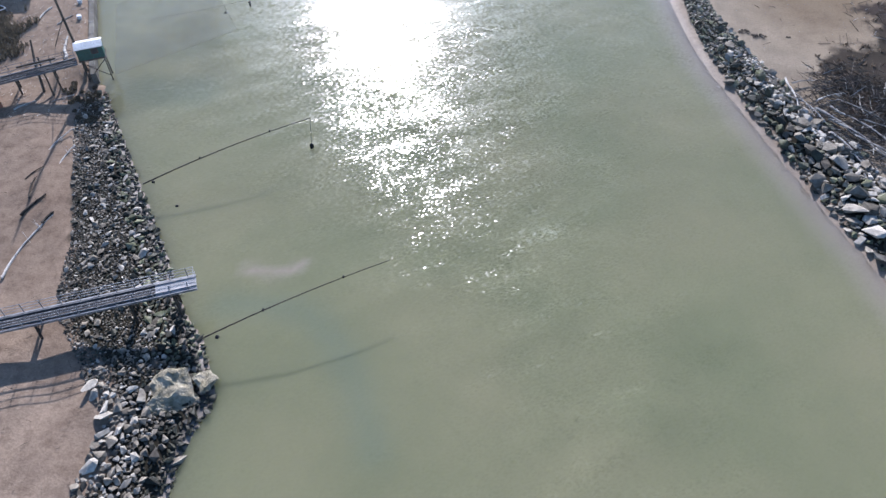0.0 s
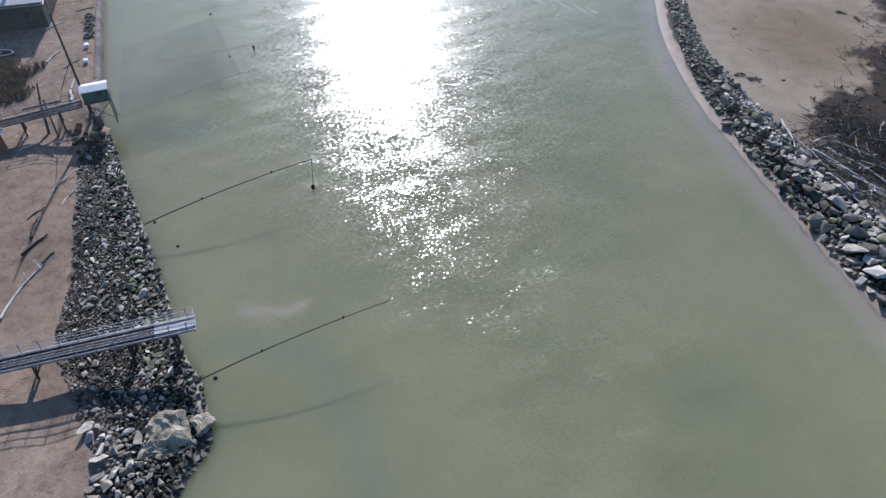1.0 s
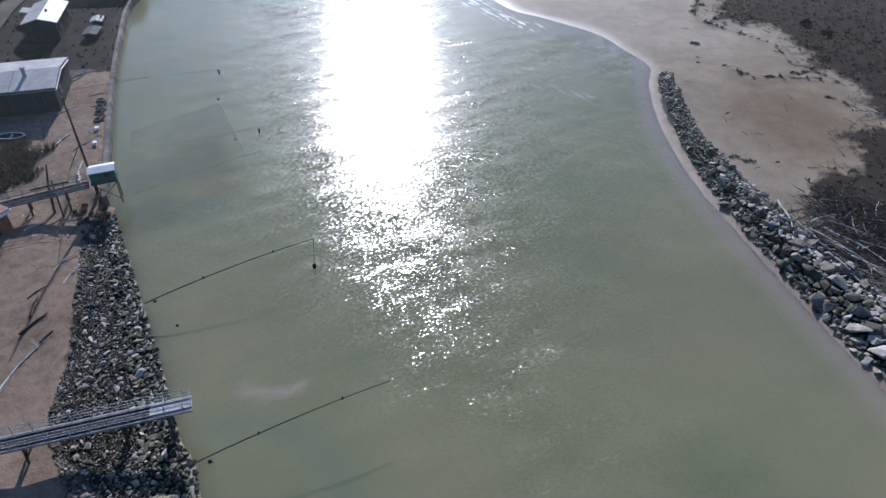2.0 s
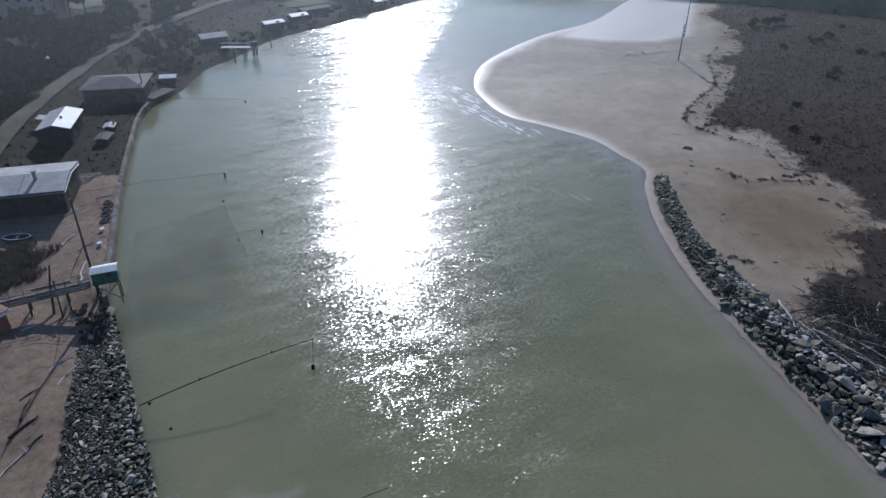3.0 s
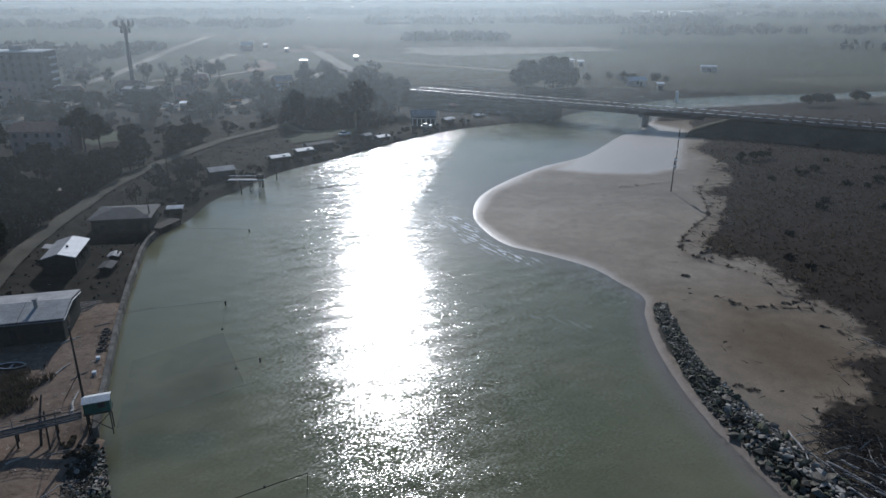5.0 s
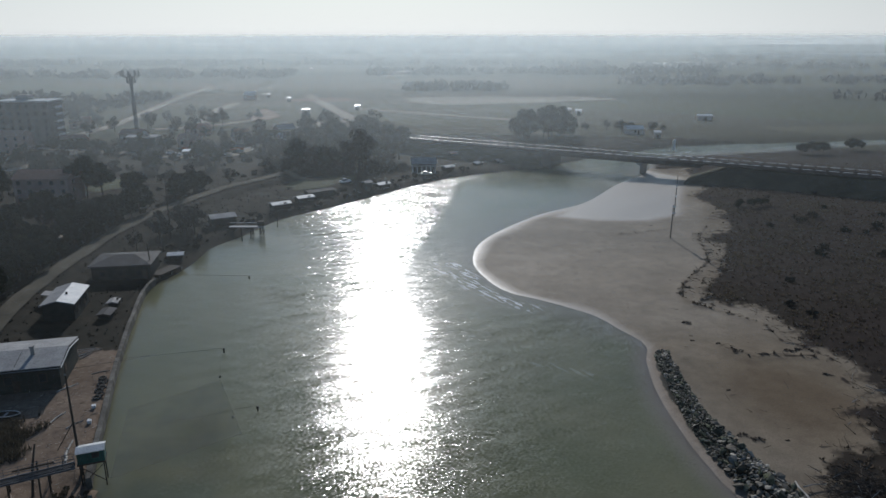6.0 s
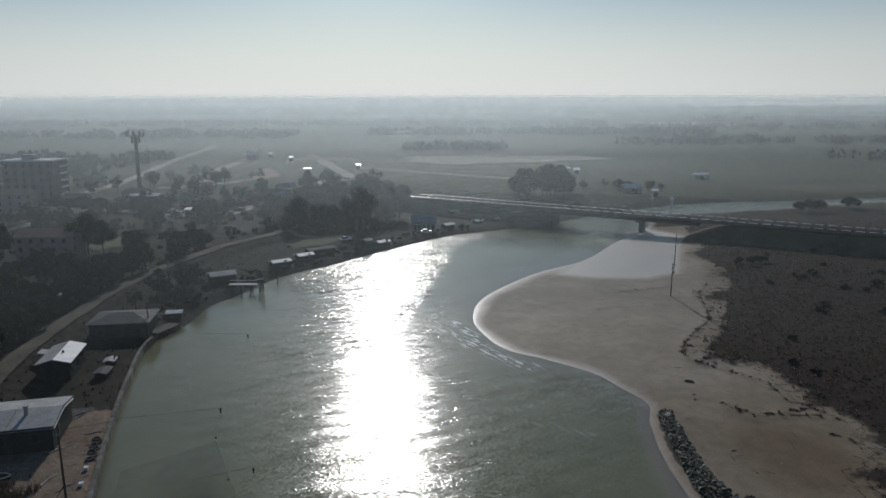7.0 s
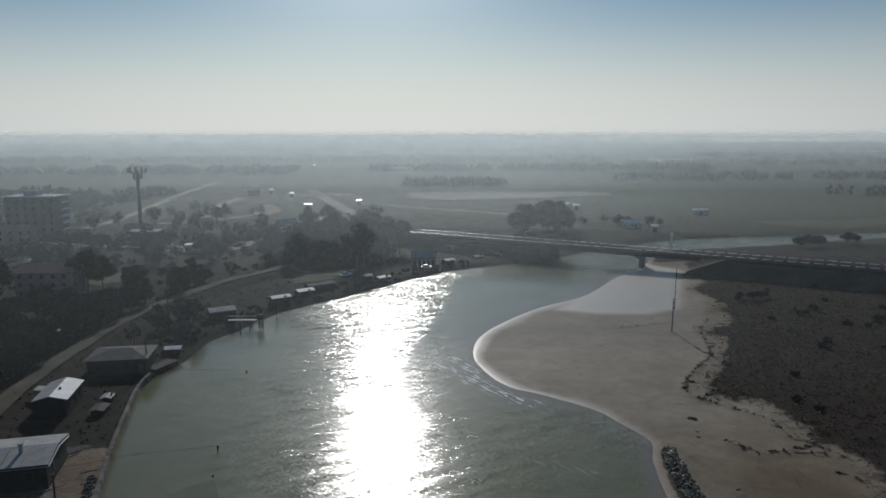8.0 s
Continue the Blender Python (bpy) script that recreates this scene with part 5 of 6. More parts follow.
kinds = [make_tree("evergreen_tree", "dense dark evergreen tree on the river bank", 7.0, 2.6, "leaf_dark", 1, "round"),
         make_tree("evergreen_tree", "dense dark evergreen tree on the river bank", 8.0, 2.4, "leaf_dark", 2, "round"),
         make_tree("evergreen_tree", "broad dark evergreen tree on the river bank", 6.0, 3.0, "leaf_dark", 3, "round")]
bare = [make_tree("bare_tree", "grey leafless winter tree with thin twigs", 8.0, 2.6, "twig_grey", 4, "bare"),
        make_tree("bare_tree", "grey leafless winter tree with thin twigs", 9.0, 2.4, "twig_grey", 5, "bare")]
pines = [make_tree("umbrella_pine", "umbrella pine with flat dark crown", 9.0, 3.4, "leaf_dark", 6, "pine")]
homes = {kinds[0]: (-96, 128), kinds[1]: (-99, 140), kinds[2]: (-94, 150), bare[0]: (-64, 176), bare[1]: (-70, 168), pines[0]: (-160, 291)}
for ob, (x, y) in homes.items():
    ob.matrix_world = pose(x, y, height_at(x, y))


def plant(ob, x, y, s, yaw):
    o = copy_thing(ob, pose(x, y, 0, 0, 0, yaw))
    o.location = (x, y, height_at(x, y) - 0.1)
    o.scale = (s, s, s * 1.0)
    return o


rt = random.Random(5)


def grove(n, x0, x1, y0, y1, stock, s0, s1, keep=None):
    done = 0
    while done < n:
        x, y = rt.uniform(x0, x1), rt.uniform(y0, y1)
        if keep and not keep(x, y):
            continue
        plant(rt.choice(stock), x, y, rt.uniform(s0, s1), rt.uniform(0, 360))
        done += 1


def track_x(y):
    return float(np.interp(y, TRACK[:, 1], TRACK[:, 0]))


def off_houses(x, y):
    return not (-132 < x < -104 and 192 < y < 260) and not (-100 < x < -86 and 198 < y < 214)


grove(95, -150, -88, 96, 235, kinds, 0.8, 1.4, lambda x, y: x < track_x(y) - 5.5 and off_houses(x, y))
grove(40, -66, -24, 266, 345, kinds, 0.6, 1.9)
grove(34, -72, -16, 258, 372, bare, 0.9, 2.0)
grove(14, -62, -40, 262, 285, kinds, 0.9, 1.6)
grove(24, 38, 68, 345, 372, kinds, 1.3, 2.1)
grove(14, 76, 120, 378, 396, kinds + bare, 0.45, 0.8)
grove(70, -240, -70, 240, 330, kinds + bare + bare, 0.6, 1.2, lambda x, y: off_houses(x, y) and x < track_x(y) - 8)
grove(50, -260, -60, 330, 440, bare, 0.7, 1.3)
grove(9, -74, -62, 160, 188, bare, 0.45, 0.85, lambda x, y: x > track_x(y) + 4 and not (-75 < x < -60 and 138 < y < 152))
def beside_track(x, y):
    return 3.5 < track_x(y) - x < 13 and off_houses(x, y)


grove(60, -110, -78, 92, 236, kinds, 0.65, 1.1, beside_track)
plant(kinds[1], -112.5, 219, 1.75, 40)
plant(kinds[0], -109.5, 223, 1.6, 140)
for x, y, s in ((-149, 287, 1.0), (-153, 292, 0.9), (-143, 284, 1.1)):
    plant(pines[0], x, y, s, x * 7)
for x, y, s in ((158, 310, 0.8), (163, 311, 0.9), (168, 311, 0.85), (186, 321, 0.9), (190, 322, 0.7), (92.6, 207.2, 0.42), (95.5, 209, 0.4), (90, 209, 0.36), (98, 210, 0.34), (88, 206, 0.3)):
    plant(kinds[2], x, y, s, x * 11)


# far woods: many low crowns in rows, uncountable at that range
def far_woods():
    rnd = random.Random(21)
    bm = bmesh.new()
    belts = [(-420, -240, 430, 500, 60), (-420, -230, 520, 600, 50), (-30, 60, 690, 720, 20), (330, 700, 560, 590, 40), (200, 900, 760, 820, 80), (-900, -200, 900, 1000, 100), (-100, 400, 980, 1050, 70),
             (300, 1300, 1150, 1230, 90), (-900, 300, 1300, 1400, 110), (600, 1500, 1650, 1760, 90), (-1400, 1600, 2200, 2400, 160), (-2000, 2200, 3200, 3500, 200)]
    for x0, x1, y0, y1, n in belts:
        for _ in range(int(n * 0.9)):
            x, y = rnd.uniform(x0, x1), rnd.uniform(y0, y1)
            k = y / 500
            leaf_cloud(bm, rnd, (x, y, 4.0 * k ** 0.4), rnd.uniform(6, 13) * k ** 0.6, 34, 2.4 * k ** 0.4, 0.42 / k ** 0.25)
    # the paler twig grey stands in for haze on these belts
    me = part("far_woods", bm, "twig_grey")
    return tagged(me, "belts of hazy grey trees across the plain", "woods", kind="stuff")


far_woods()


def thicket(name, label, n, area, seed, keep, low, high, material="thicket", leaf=0.42):
    """Bramble and underwood: heaps of small leaves, uncountable."""
    rnd = random.Random(seed)
    bm = bmesh.new()
    x0, x1, y0, y1 = area
    while n:
        x, y = rnd.uniform(x0, x1), rnd.uniform(y0, y1)
        if keep(x, y):
            r = rnd.uniform(low, high)
            leaf_cloud(bm, rnd, (x, y, height_at(x, y) + 0.35 * r), r, int((14 + 10 * r) * 0.42 / leaf), leaf + 0.24 * leaf * r, 0.6)
            n -= 1
    return tagged(part(name, bm, material), label, "thicket", kind="stuff")


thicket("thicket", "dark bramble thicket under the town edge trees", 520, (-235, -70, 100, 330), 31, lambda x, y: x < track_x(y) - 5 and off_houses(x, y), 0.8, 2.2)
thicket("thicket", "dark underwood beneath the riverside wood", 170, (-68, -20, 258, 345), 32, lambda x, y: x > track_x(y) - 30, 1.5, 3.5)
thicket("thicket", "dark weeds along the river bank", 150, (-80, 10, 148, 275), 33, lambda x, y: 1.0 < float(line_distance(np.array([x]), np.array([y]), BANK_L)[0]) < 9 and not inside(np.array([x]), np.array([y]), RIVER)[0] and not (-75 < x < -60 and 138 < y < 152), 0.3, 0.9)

# ---- distance haze over the plain: upright see-through sheets, lit through by the low sun ----


def haze_sheet(r, most):
    m, nt, n, l, b = nodes_of("backlit_haze")
    clear, mix, cov, lit = n.new("ShaderNodeBsdfTransparent"), n.new("ShaderNodeMixShader"), n.new("ShaderNodeAttribute"), n.new("ShaderNodeBsdfTranslucent")
    cov.attribute_name = "cover"
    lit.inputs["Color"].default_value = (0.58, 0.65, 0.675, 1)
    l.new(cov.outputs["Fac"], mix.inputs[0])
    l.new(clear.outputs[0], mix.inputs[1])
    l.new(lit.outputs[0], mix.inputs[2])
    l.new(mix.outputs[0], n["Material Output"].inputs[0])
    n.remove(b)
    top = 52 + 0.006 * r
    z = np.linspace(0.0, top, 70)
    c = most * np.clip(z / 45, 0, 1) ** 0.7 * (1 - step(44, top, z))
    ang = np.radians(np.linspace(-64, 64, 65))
    # thicker cover down the reach: haze glowing towards the sun, put into the density
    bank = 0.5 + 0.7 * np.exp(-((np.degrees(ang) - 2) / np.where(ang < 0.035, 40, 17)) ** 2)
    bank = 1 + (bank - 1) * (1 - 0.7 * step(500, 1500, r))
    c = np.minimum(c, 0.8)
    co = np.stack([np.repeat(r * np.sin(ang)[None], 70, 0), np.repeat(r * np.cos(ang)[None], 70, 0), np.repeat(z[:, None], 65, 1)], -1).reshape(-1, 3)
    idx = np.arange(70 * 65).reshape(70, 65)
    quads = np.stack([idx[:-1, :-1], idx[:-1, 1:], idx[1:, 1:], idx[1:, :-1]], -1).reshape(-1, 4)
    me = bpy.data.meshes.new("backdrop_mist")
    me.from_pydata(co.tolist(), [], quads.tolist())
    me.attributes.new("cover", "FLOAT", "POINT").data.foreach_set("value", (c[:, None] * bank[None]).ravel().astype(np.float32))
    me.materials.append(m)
    return tagged(new("backdrop_mist", me), "see-through sheet standing in for distance haze over the plain", "mist", kind="structure")


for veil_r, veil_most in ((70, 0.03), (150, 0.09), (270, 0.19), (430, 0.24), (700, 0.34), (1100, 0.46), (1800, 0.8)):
    haze_sheet(veil_r, veil_most)

# ---- scrub and grass ----


def scatter(name, label, category, spots, material, blades, tall, wide, seed):
    """Tufts of thin upright blades."""
    rnd = np.random.default_rng(seed)
    n = len(spots)
    ang, lean = rnd.uniform(0, 2 * np.pi, (n, blades)), rnd.uniform(0.1, 0.6, (n, blades))
    h = (spots[:, 3:4] * tall) * rnd.uniform(0.5, 1.2, (n, blades))
    w = spots[:, 3:4] * wide * rnd.uniform(0.6, 1.3, (n, blades))
    dx, dy = np.cos(ang), np.sin(ang)
    base = spots[:, None, :3] + np.stack([dx * 0.25 * w * 3, dy * 0.25 * w * 3, np.zeros_like(dx) - 0.05], -1)
    p1 = base + np.stack([-dy * w, dx * w, np.zeros_like(dx)], -1)
    p2 = base + np.stack([dy * w, -dx * w, np.zeros_like(dx)], -1)
    p3 = base + np.stack([dx * h * lean, dy * h * lean, h], -1)
    co = np.stack([p1, p2, p3], 2).reshape(-1, 3)
    me = bpy.data.meshes.new(name)
    me.from_pydata(co.tolist(), [], np.arange(len(co)).reshape(-1, 3).tolist())
    me.materials.append(M[material])
    return tagged(new(name, me), label, category, kind="stuff")


def spots_in(n, x0, x1, y0, y1, test, seed, near_power=1.0):
    r = np.random.default_rng(seed)
    x = x0 + (x1 - x0) * r.random(n * 3) ** near_power
    y = y0 + (y1 - y0) * r.random(n * 3) ** near_power
    z, masks = land(x, y)
    ok = test(x, y, z, masks, r.random(n * 3))
    pts = np.column_stack([x, y, z, r.uniform(0.5, 1.4, n * 3)])[ok]
    return pts[:n]


sc = spots_in(26000, 44, 260, 40, 285, lambda x, y, z, m, r: m["scrub"] > 0.35 + 0.3 * r, 3, 1.25)
scatter("scrub", "dry brown scrub and dead stalks on the flat bank", "scrub", sc, "scrub", 5, 0.36, 0.17, 4)
sc = spots_in(5000, 44, 180, 40, 260, lambda x, y, z, m, r: (m["scrub"] > 0.5) & (np.sin(x * 0.21) * np.sin(y * 0.17 + 1) > 0.1), 6, 1.2)
scatter("dry_grass", "straw coloured dry grass tufts in the scrub", "grass", sc, "reed", 6, 0.5, 0.10, 7)
sc = spots_in(2400, -110, -45, 100, 260, lambda x, y, z, m, r: (m["soil"] > 0.5) & (z > 0.6), 8)
scatter("weeds", "dark winter weeds around the riverside houses", "weeds", sc, "thicket", 5, 0.32, 0.14, 9)

# ---- driftwood ----


def make_log(x, y, length, r, yaw, material="drift", label="bleached driftwood log lying on the sand", bend=0.06, lift=0.0, pitch=0.0):
    rnd = random.Random(int(x * 17 + y * 31))
    pts, rad = [], []
    for i in range(7):
        t = i / 6
        pts.append((length * (t - 0.5), length * bend * math.sin(3.1 * t + rnd.uniform(-0.4, 0.4)), rnd.uniform(-0.3, 0.3) * r))
        rad.append(r * (1.15 - 0.6 * t) * rnd.uniform(0.85, 1.15))
    bm = tubed(pts, rad, 7)
    for _ in range(3):
        t = rnd.uniform(0.4, 0.95)
        p = Vector((length * (t - 0.5), 0, 0.3 * r))
        tube(bm, [tuple(p), tuple(p + Vector((0.1 * length * rnd.uniform(0.3, 1), 0.12 * length * rnd.choice((-1, 1)), 0.08 * length * rnd.random())))], [r * 0.4, r * 0.12], 5)
    ob = part("driftwood_log", bm, material)
    ob.matrix_world = pose(x, y, height_at(x, y) + r * 0.75 + lift, 0, pitch, yaw)
    return tagged(ob, label, "driftwood", "driftwood")


for x, y, ln, r, yaw in ((40.0, 66.5, 7.0, 0.17, -95), (40.9, 65.5, 5.5, 0.14, -80), (44.2, 60.2, 9.5, 0.24, -62), (45.0, 59.2, 8.0, 0.20, -58), (43.6, 61.8, 6.0, 0.16, -66),
                         (46.6, 57.0, 6.5, 0.18, -50), (48.5, 60.5, 5.0, 0.13, -40), (44.5, 66.5, 4.0, 0.15, 20), (47.5, 65.0, 3.6, 0.12, 75), (51.5, 68.0, 3.4, 0.1, 60), (42.5, 69.5, 3.0, 0.12, 10),
                         (41.6, 64.0, 5.0, 0.16, -70), (45.8, 61.5, 7.5, 0.18, -55), (47.2, 63.5, 6.5, 0.14, -48), (43.0, 57.8, 5.0, 0.16, -75),
                         (59.2, 108.4, 4.6, 0.07, -38), (63.6, 92.0, 5.0, 0.1, -62), (50.5, 128.0, 2.0, 0.07, 60)):
    make_log(x, y, ln, r * 0.62, yaw, lift=0.35 if y < 72 else 0.0)
for x, y, ln, r, yaw, mt, lab in (
        (-38.2, 43.5, 8.0, 0.14, 78, "drift", "long bleached driftwood pole on the beach"), (-40.8, 58.2, 5.0, 0.14, 74, "drift", "bleached driftwood log lying on the sand"),
        (-39.2, 56.2, 3.6, 0.12, 82, "drift", "bleached driftwood log lying on the sand"), (-39.5, 48.6, 3.2, 0.16, 65, "timber", "dark wet driftwood log on the sand"),
        (-42.9, 45.2, 2.6, 0.14, 25, "timber", "dark wet driftwood log on the sand"), (-40.6, 51.0, 3.0, 0.11, 100, "timber", "dark crooked branch on the sand"),
        (-41.2, 53.2, 2.2, 0.10, 60, "timber", "dark crooked branch on the sand"), (-37.6, 47.0, 1.6, 0.16, 70, "timber", "dark wet driftwood log on the sand"),
        (-45.9, 76.0, 5.0, 0.22, 108, "drift", "bleached driftwood log leaning by the walkway"), (-51.5, 84.0, 3.0, 0.14, 80, "drift", "bleached driftwood log lying on the sand"),
        (-48.4, 82.4, 2.6, 0.12, 60, "drift", "bleached driftwood log lying on the sand"), (-43.5, 66.2, 3.4, 0.1, 35, "drift", "bleached driftwood log lying on the sand"),
        (-46.5, 64.3, 2.4, 0.14, 40, "drift", "bleached driftwood log lying on the sand"), (-54.5, 92.5, 3.2, 0.13, 55, "drift", "bleached driftwood log lying on the sand"),
        (-52.0, 97.5, 2.6, 0.1, 30, "drift", "bleached driftwood log lying on the sand"), (-44.6, 40.5, 3.0, 0.1, 30, "timber", "dark crooked branch on the sand")):
    make_log(x, y, ln, r * 0.75, yaw, mt, lab)


def sticks(name, label, spots, material, seed, size):
    """A tangle of thin broken branches."""
    rnd = random.Random(seed)
    bm = bmesh.new()
    for x, y, z, s in spots:
        a, t, ln = rnd.uniform(0, math.pi), rnd.gauss(0, 0.22), size * s * rnd.uniform(0.5, 1.6)
        v = Vector((math.cos(a) * math.cos(t), math.sin(a) * math.cos(t), math.sin(t))) * ln / 2
        p = Vector((x, y, z + 0.05 + abs(v.z)))
        tube(bm, [tuple(p - v), tuple(p + v)], [0.035 * s * size, 0.018 * s * size], 3)
    return tagged(part(name, bm, material), label, "debris", kind="stuff")


heap = spots_in(1500, 39, 58, 50, 78, lambda x, y, z, m, r: (np.hypot((x - 47.5) / 6.5, (y - 64) / 9) + 0.5 * r < 1.15) & (x > 40), 31)
heap[:, 2] += 0.25
sticks("brushwood", "grey tangle of flood brushwood behind the rocks", heap, "brushwood", 32, 1.3)
sticks("brushwood", "bleached sticks in the flood brushwood", heap[::12], "drift", 33, 1.0)
edge_s = spots_in(500, 46, 70, 78, 180, lambda x, y, z, m, r: (m["scrub"] > 0.2) & (m["scrub"] < 0.75), 34)
sticks("brushwood", "line of flood debris along the scrub edge", edge_s, "brushwood", 35, 1.1)
sticks("brushwood", "bleached sticks along the scrub edge", edge_s[::4], "drift", 36, 1.0)
yard = spots_in(1100, -60, -40, 62, 104, lambda x, y, z, m, r: (z > 0.7) & (m["soil"] < 0.5), 37)
sticks("flood_litter", "pale and dark flood litter on the beach", yard[::2], "drift", 38, 0.45)
sticks("flood_litter", "dark flood litter on the beach", yard[1::2], "brushwood", 39, 0.6)
sand_l = spots_in(420, -60, -26, 18, 64, lambda x, y, z, m, r: z > 1.1, 40)
sticks("flood_litter", "sparse dark twigs on the beach", sand_l, "brushwood", 41, 0.5)
sand_r = spots_in(130, 14, 62, 72, 200, lambda x, y, z, m, r: (z > 0.12) & (z < 0.75) & (m["scrub"] < 0.2), 42)
sticks("flood_litter", "sparse dark twigs on the sand bar", sand_r, "brushwood", 43, 0.8)
for px_, py_, ln, yaw in ((-58.2, 104.6, 3.2, 35), (-57.4, 104.0, 2.8, 55), (-57.8, 105.6, 3.0, 15), (-57.0, 103.2, 2.4, 70), (-58.6, 103.6, 2.2, -10), (-56.6, 105.0, 2.6, 40)):
    make_log(px_, py_, ln, 0.11, yaw, "drift", "pale broken plank in a heap by the house", 0.02, lift=0.1 * (ln - 2.2))


def make_bush(x, y, s):
    rnd = random.Random(int(x * 10 + y))
    b = thing("bush", "low dark tangle of weeds on the sand", "bush", pose(x, y, height_at(x, y)), "sand bar weeds")
    bm = bmesh.new()
    for k in range(5):
        leaf_cloud(bm, rnd, (rnd.uniform(-1.6, 1.6) * s, rnd.uniform(-0.8, 0.8) * s, 0.2 * s), 0.9 * s, 26, 0.22 * s, 0.35)
    part("foliage", bm, "brushwood", b)
    st = bmesh.new()
    for k in range(7):
        a = rnd.uniform(0, 6.28)
        tube(st, [(0.2 * math.cos(a), 0.2 * math.sin(a), 0), (1.5 * s * math.cos(a), 1.1 * s * math.sin(a), 0.45 * s)], [0.04 * s, 0.015 * s], 4)
    part("stems", st, "brushwood", b)
    return b


for x, y, s in ((44.2, 119.1, 0.55), (42.7, 111.5, 0.22), (43.2, 113.5, 0.16), (58.8, 97.9, 0.4), (38.8, 80.9, 0.4), (40.4, 79.8, 0.42), (44.2, 79.5, 0.18), (41.8, 93.2, 0.18), (47.8, 133.5, 0.5), (50, 137, 0.5),
                (51.5, 130, 0.5), (49.4, 128, 0.35), (46.3, 109.6, 0.25), (48.6, 106.4, 0.45), (52, 105, 0.4), (57, 106.4, 0.5), (59, 107, 0.4), (50.5, 74.6, 0.3), (63.2, 160.5, 0.4), (61, 155, 0.35)):
    make_bush(x, y, s)

sc = spots_in(1500, -63, -49, 69, 85, lambda x, y, z, m, r: np.hypot((x + 56.5) / 5.5, (y - 77) / 7) + 0.45 * r + 0.25 * np.sin(x * 1.3) * np.sin(y * 0.9) < 1.0, 52)
scatter("brambles", "brown winter brambles between walkway and house", "brambles", sc, "bramble", 9, 0.75, 0.05, 53)
thicket("thicket", "dark weeds and reeds under the fishing hut", 34, (-44, -37, 62.5, 70), 35, lambda x, y: abs(x + 40.6 - 0.55 * (66 - y)) < 2.2 and not inside(np.array([x]), np.array([y]), RIVER)[0], 0.2, 0.45, "bramble", 0.12)
thicket("thicket", "low dark bushes scattered in the scrub", 55, (64, 175, 118, 250), 36, lambda x, y: float(land(np.array([x]), np.array([y]))[1]["scrub"][0]) > 0.9, 0.7, 1.9)

# ---- loose stones of the banks ----


def hull(seed, n=11, squash=0.58):
    rnd = random.Random(seed)
    bm = bmesh.new()
    for _ in range(n):
        v = Vector((rnd.gauss(0, 1), rnd.gauss(0, 1), rnd.gauss(0, 1))).normalized() * rnd.uniform(0.75, 1.1)
        bm.verts.new((v.x * 0.62, v.y * 0.45, v.z * 0.5 * squash))
    r = bmesh.ops.convex_hull(bm, input=bm.verts[:])
    bmesh.ops.delete(bm, geom=list({g for g in r["geom_interior"] if isinstance(g, bmesh.types.BMVert)}), context="VERTS")
    return bm


def stone_mesh(name, seed, material):
    me = bpy.data.meshes.new(name)
    bm = hull(seed)
    bm.to_mesh(me)
    bm.free()
    me.materials.append(M[material])
    return me


STONES = {k: [stone_mesh("rock", 100 * i + s, k) for s in range(5)] for i, k in enumerate(("rock", "rock_pale", "rock_moss", "rock_wet"))}


def heap_of(spots, parent, stuff_name, label, seed, limit=300):
    """The first stones are pieces of their own, the rest one joined mesh for each kind."""
    rnd = random.Random(seed)
    rest = {}
    for i, (x, y, z, s, kind) in enumerate(spots):
        m = Matrix.LocRotScale((x, y, z), Euler((rnd.gauss(0, 0.25), rnd.gauss(0, 0.25), rnd.uniform(0, 6.28))), (s * rnd.uniform(0.85, 1.25), s * rnd.uniform(0.85, 1.2), s * rnd.uniform(0.8, 1.3)))
        me = rnd.choice(STONES[kind])
        if i < limit:
            o = new("rock", me)
            o.parent = parent
            o.matrix_basis = m
        else:
            rest.setdefault(kind, []).append((me, m))
    for kind, items in rest.items():
        verts, faces = [], []
        for me, m in items:
            k = len(verts)
            verts += [tuple(m @ v.co) for v in me.vertices]
            faces += [[k + j for j in p.vertices] for p in me.polygons]
        me = bpy.data.meshes.new(stuff_name)
        me.from_pydata(verts, [], faces)
        me.materials.append(M[kind])
        o = new(stuff_name, me)
        o.parent = parent
        tagged(o, label, kind="stuff")


def darts(rnd, n, pick, gap):
    """Random places that keep a distance which depends on the size."""
    cells, out = {}, []
    for _ in range(n):
        c = pick(rnd)
        if c is None:
            continue
        x, y, s = c[:3]
        r = gap * s
        key = (int(x // 2), int(y // 2))
        near = [q for dx in (-1, 0, 1) for dy in (-1, 0, 1) for q in cells.get((key[0] + dx, key[1] + dy), ())]
        if all((x - q[0]) ** 2 + (y - q[1]) ** 2 > (0.5 * (r + gap * q[2])) ** 2 for q in near):
            cells.setdefault(key, []).append(c)
            out.append(c)
    return out


def bank_x(line, y):
    sel = line[(line[:, 1] > -80) & (line[:, 1] < 112)]
    return float(np.interp(y, sel[:, 1], sel[:, 0]))


R_Y = [28, 45, 52, 58, 64, 72, 80, 87, 94, 107]
R_OUT = [0.5, 0.5, 0.6, 0.7, 0.9, 1.2, 1.3, 1.7, 2.1, 1.4]
R_IN = [8.0, 8.0, 8.2, 8.6, 6.8, 6.6, 5.4, 4.8, 4.7, 3.6]


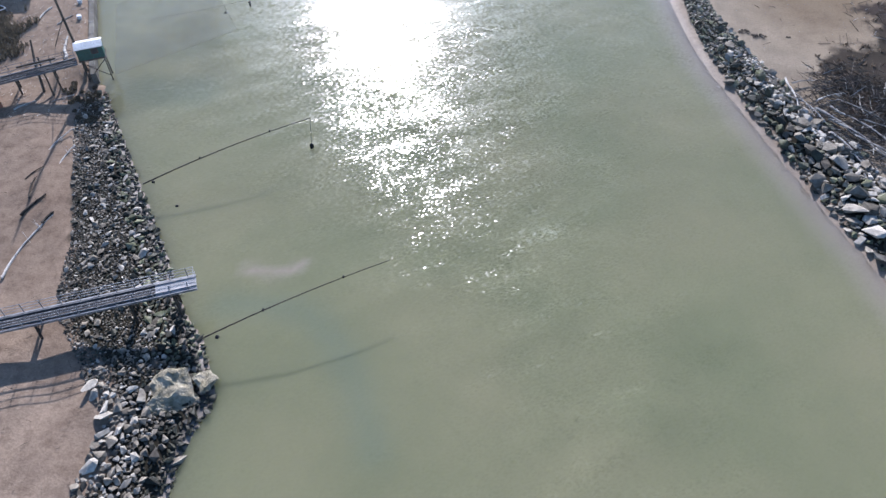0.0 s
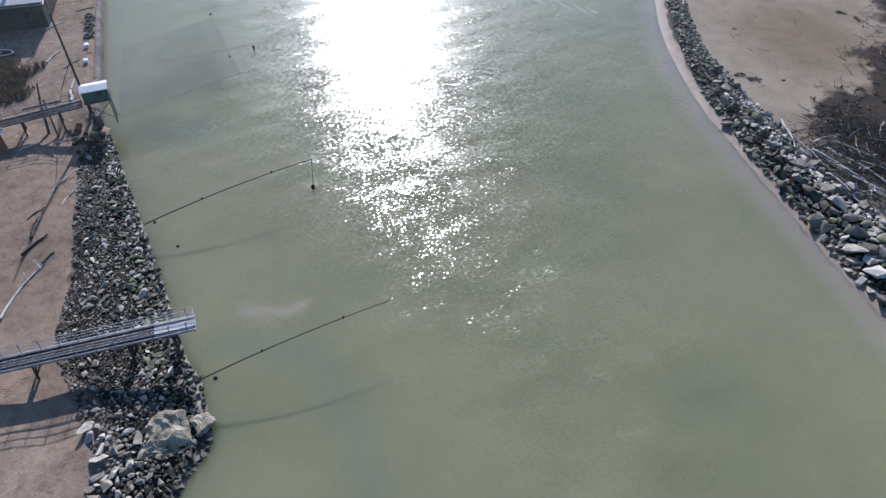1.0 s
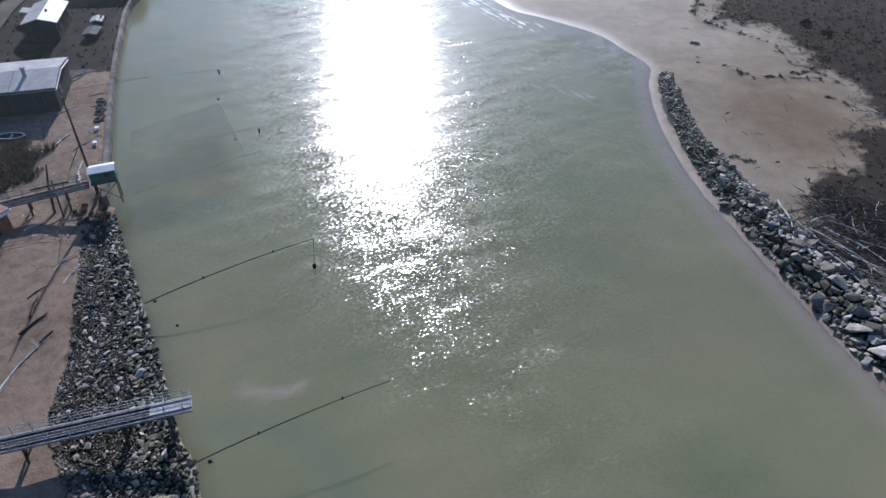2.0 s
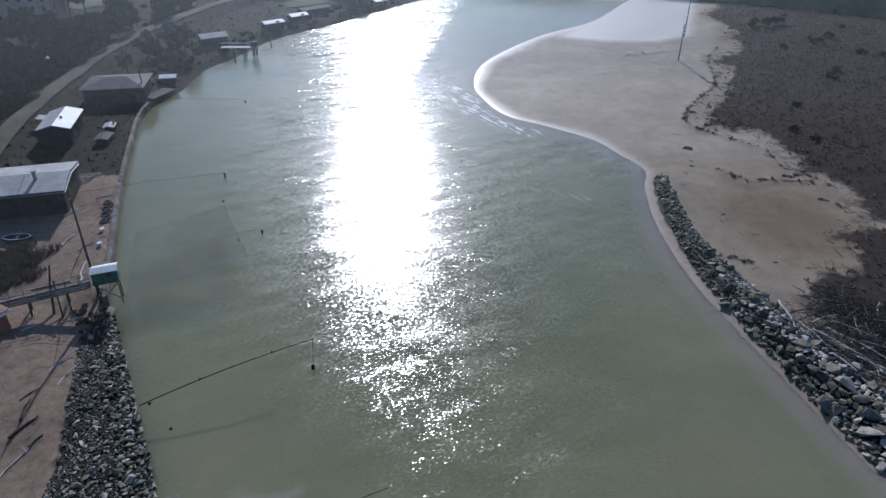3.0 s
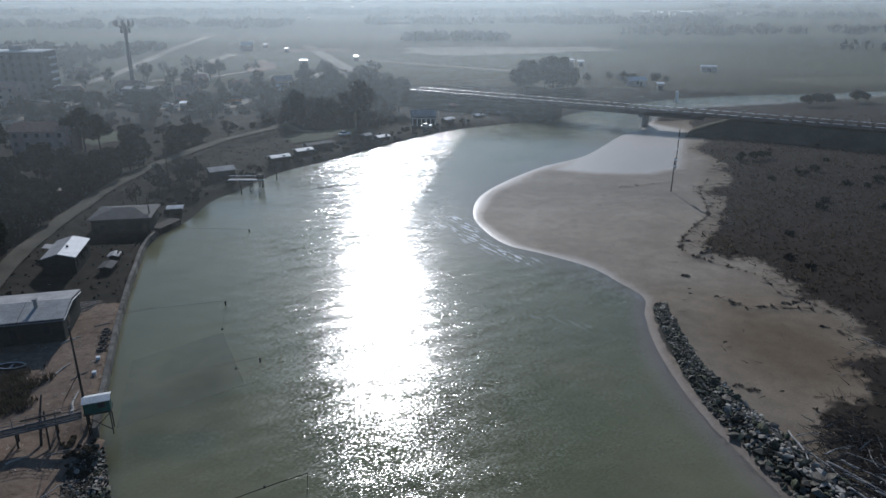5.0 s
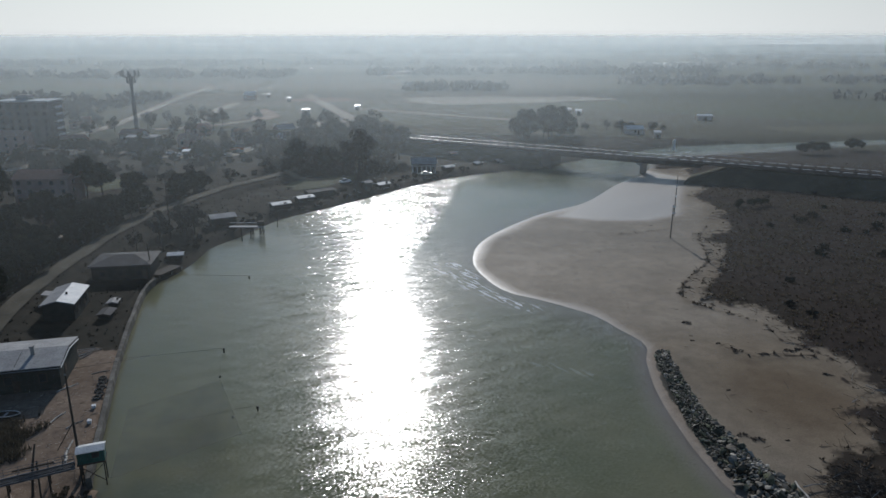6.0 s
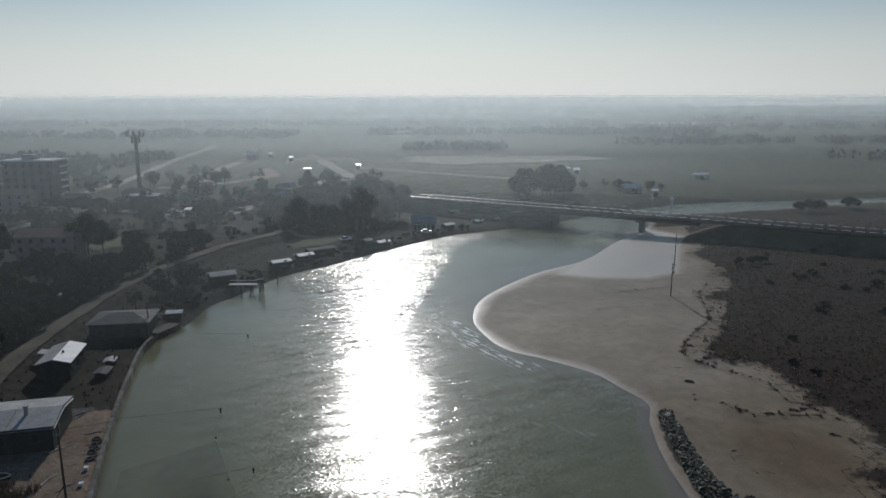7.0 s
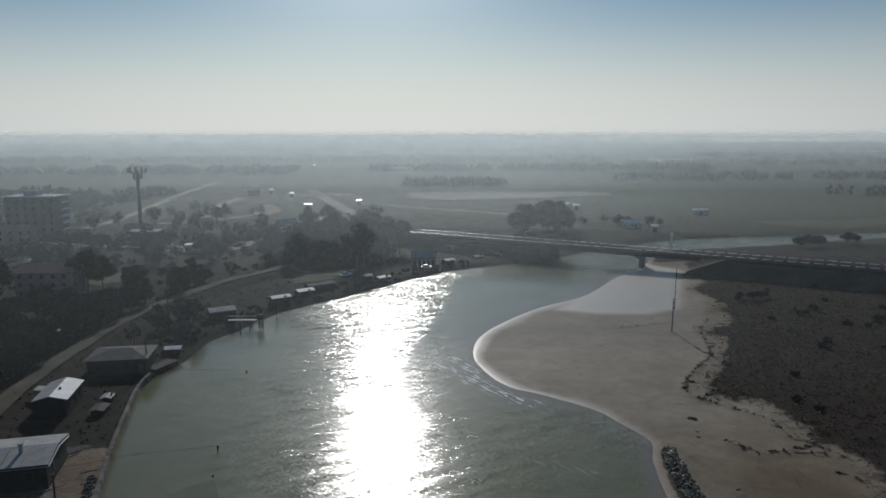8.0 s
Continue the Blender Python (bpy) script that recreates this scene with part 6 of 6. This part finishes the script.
def pick_right(rnd):
    y = rnd.uniform(30, 107)
    u = rnd.random()
    o, i = np.interp(y, R_Y, R_OUT), np.interp(y, R_Y, R_IN)
    x = bank_x(BANK_R, y) + o + (i - o) * u
    s = rnd.choice((0.5, 0.7, 0.8, 1.0, 1.2, 1.5, 1.9)) * (1.0 if y < 70 else 0.7 if y < 82 else 0.5)
    k = "rock_pale" if rnd.random() < (0.42 if u > 0.42 and y < 75 else 0.1) else rnd.choice(("rock_moss", "rock_wet", "rock_wet", "rock") if y > 78 else ("rock_moss", "rock_wet", "rock", "rock") if u < 0.5 else ("rock", "rock", "rock_moss"))
    return x, y, s, k


rr = random.Random(77)
right = darts(rr, 24000, pick_right, 0.6)
right.sort(key=lambda c: c[1])
rv = thing("rock_revetment", "heaped quarry stone revetment along the sandy bank", "revetment", kind="structure")
zs = land(np.array([c[0] for c in right]), np.array([c[1] for c in right]))[0]
heap_of([(c[0], c[1], float(z) + 0.18 * c[2], c[2], c[3]) for c, z in zip(right, zs) if c[1] > 37], rv, "rock_fill", "farther heaped quarry stones", 78)

L_IN = np.array([(-27, 8), (-26.4, 20), (-25.7, 25.7), (-28, 28.7), (-31.6, 34), (-33.6, 37.6), (-34.6, 44.3), (-37.8, 53.6), (-41.0, 62.8), (-41.5, 68)])


def pick_left(rnd):
    y = rnd.uniform(14, 68.5)
    a, b = bank_x(BANK_L, y), float(np.interp(y, L_IN[:, 1], L_IN[:, 0]))
    u = rnd.random() ** 1.1
    x = a + 0.15 + (b - a) * u
    if y < 29:
        s = rnd.choice((0.35, 0.45, 0.6, 0.75, 0.95, 1.2))
        k = rnd.choice(("rock_wet", "rock_wet", "rock")) if u < 0.4 else "rock_pale" if rnd.random() < 0.4 else "rock"
    elif u < 0.1:
        s = rnd.choice((0.4, 0.55, 0.7, 0.95))
        k = rnd.choice(("rock_wet", "rock_wet", "rock_moss"))
    elif u < 0.36:
        s = rnd.choice((0.4, 0.55, 0.7, 0.95))
        k = rnd.choice(("rock", "rock_moss", "rock_moss", "rock_wet", "rock_pale"))
    else:
        s = rnd.choice((0.2, 0.24, 0.3, 0.38, 0.5, 0.72)) * (1.0 if u < 0.85 else 0.75)
        k = rnd.choice(("rock_pale", "rock", "rock", "rock", "rock", "rock_wet", "rock_wet"))
    return x, y, s, k


rl = random.Random(79)
leftr = [c for c in darts(rl, 75000, pick_left, 0.68) if not (-22.9 < c[0] < -20.0 and 27.2 < c[1] < 30.0)]
leftr.sort(key=lambda c: -c[2])
lv = thing("rock_revetment", "grey rubble bank with mossy stones at the waterline", "revetment", kind="structure")
zs = land(np.array([c[0] for c in leftr]), np.array([c[1] for c in leftr]))[0]
heap_of([(c[0], c[1], float(z) + 0.16 * c[2], c[2], c[3]) for c, z in zip(leftr, zs)], lv, "rubble", "small grey rubble stones", 80)

# large broken slab at the water's edge
bm = hull(901, 20, 0.5)
bmesh.ops.scale(bm, vec=(3.9, 4.7, 2.6), verts=bm.verts[:])
bmesh.ops.subdivide_edges(bm, edges=bm.edges[:], cuts=7, use_grid_fill=True)
for v in bm.verts:
    v.co += Vector(noise.noise_vector(v.co * 0.8)) * 0.35 + Vector(noise.noise_vector(v.co * 2.3)) * 0.16 + Vector(noise.noise_vector(v.co * 6.0)) * 0.06
ob = part("concrete_slab", bm, "slab")
ob.matrix_world = pose(-21.6, 28.6, 0.6, 8, -4, 40)
tagged(ob, "large pale broken concrete slab at the waterline", "slab")
bm = hull(907, 18, 0.7)
bmesh.ops.scale(bm, vec=(1.9, 2.2, 1.6), verts=bm.verts[:])
bmesh.ops.subdivide_edges(bm, edges=bm.edges[:], cuts=5, use_grid_fill=True)
for v in bm.verts:
    v.co += Vector(noise.noise_vector(v.co * 1.1)) * 0.25 + Vector(noise.noise_vector(v.co * 4.0)) * 0.08
ob = part("concrete_slab", bm, "slab")
ob.matrix_world = pose(-18.9, 29.6, 0.4, 4, 10, 70)
tagged(ob, "smaller pale broken concrete slab at the waterline", "slab")
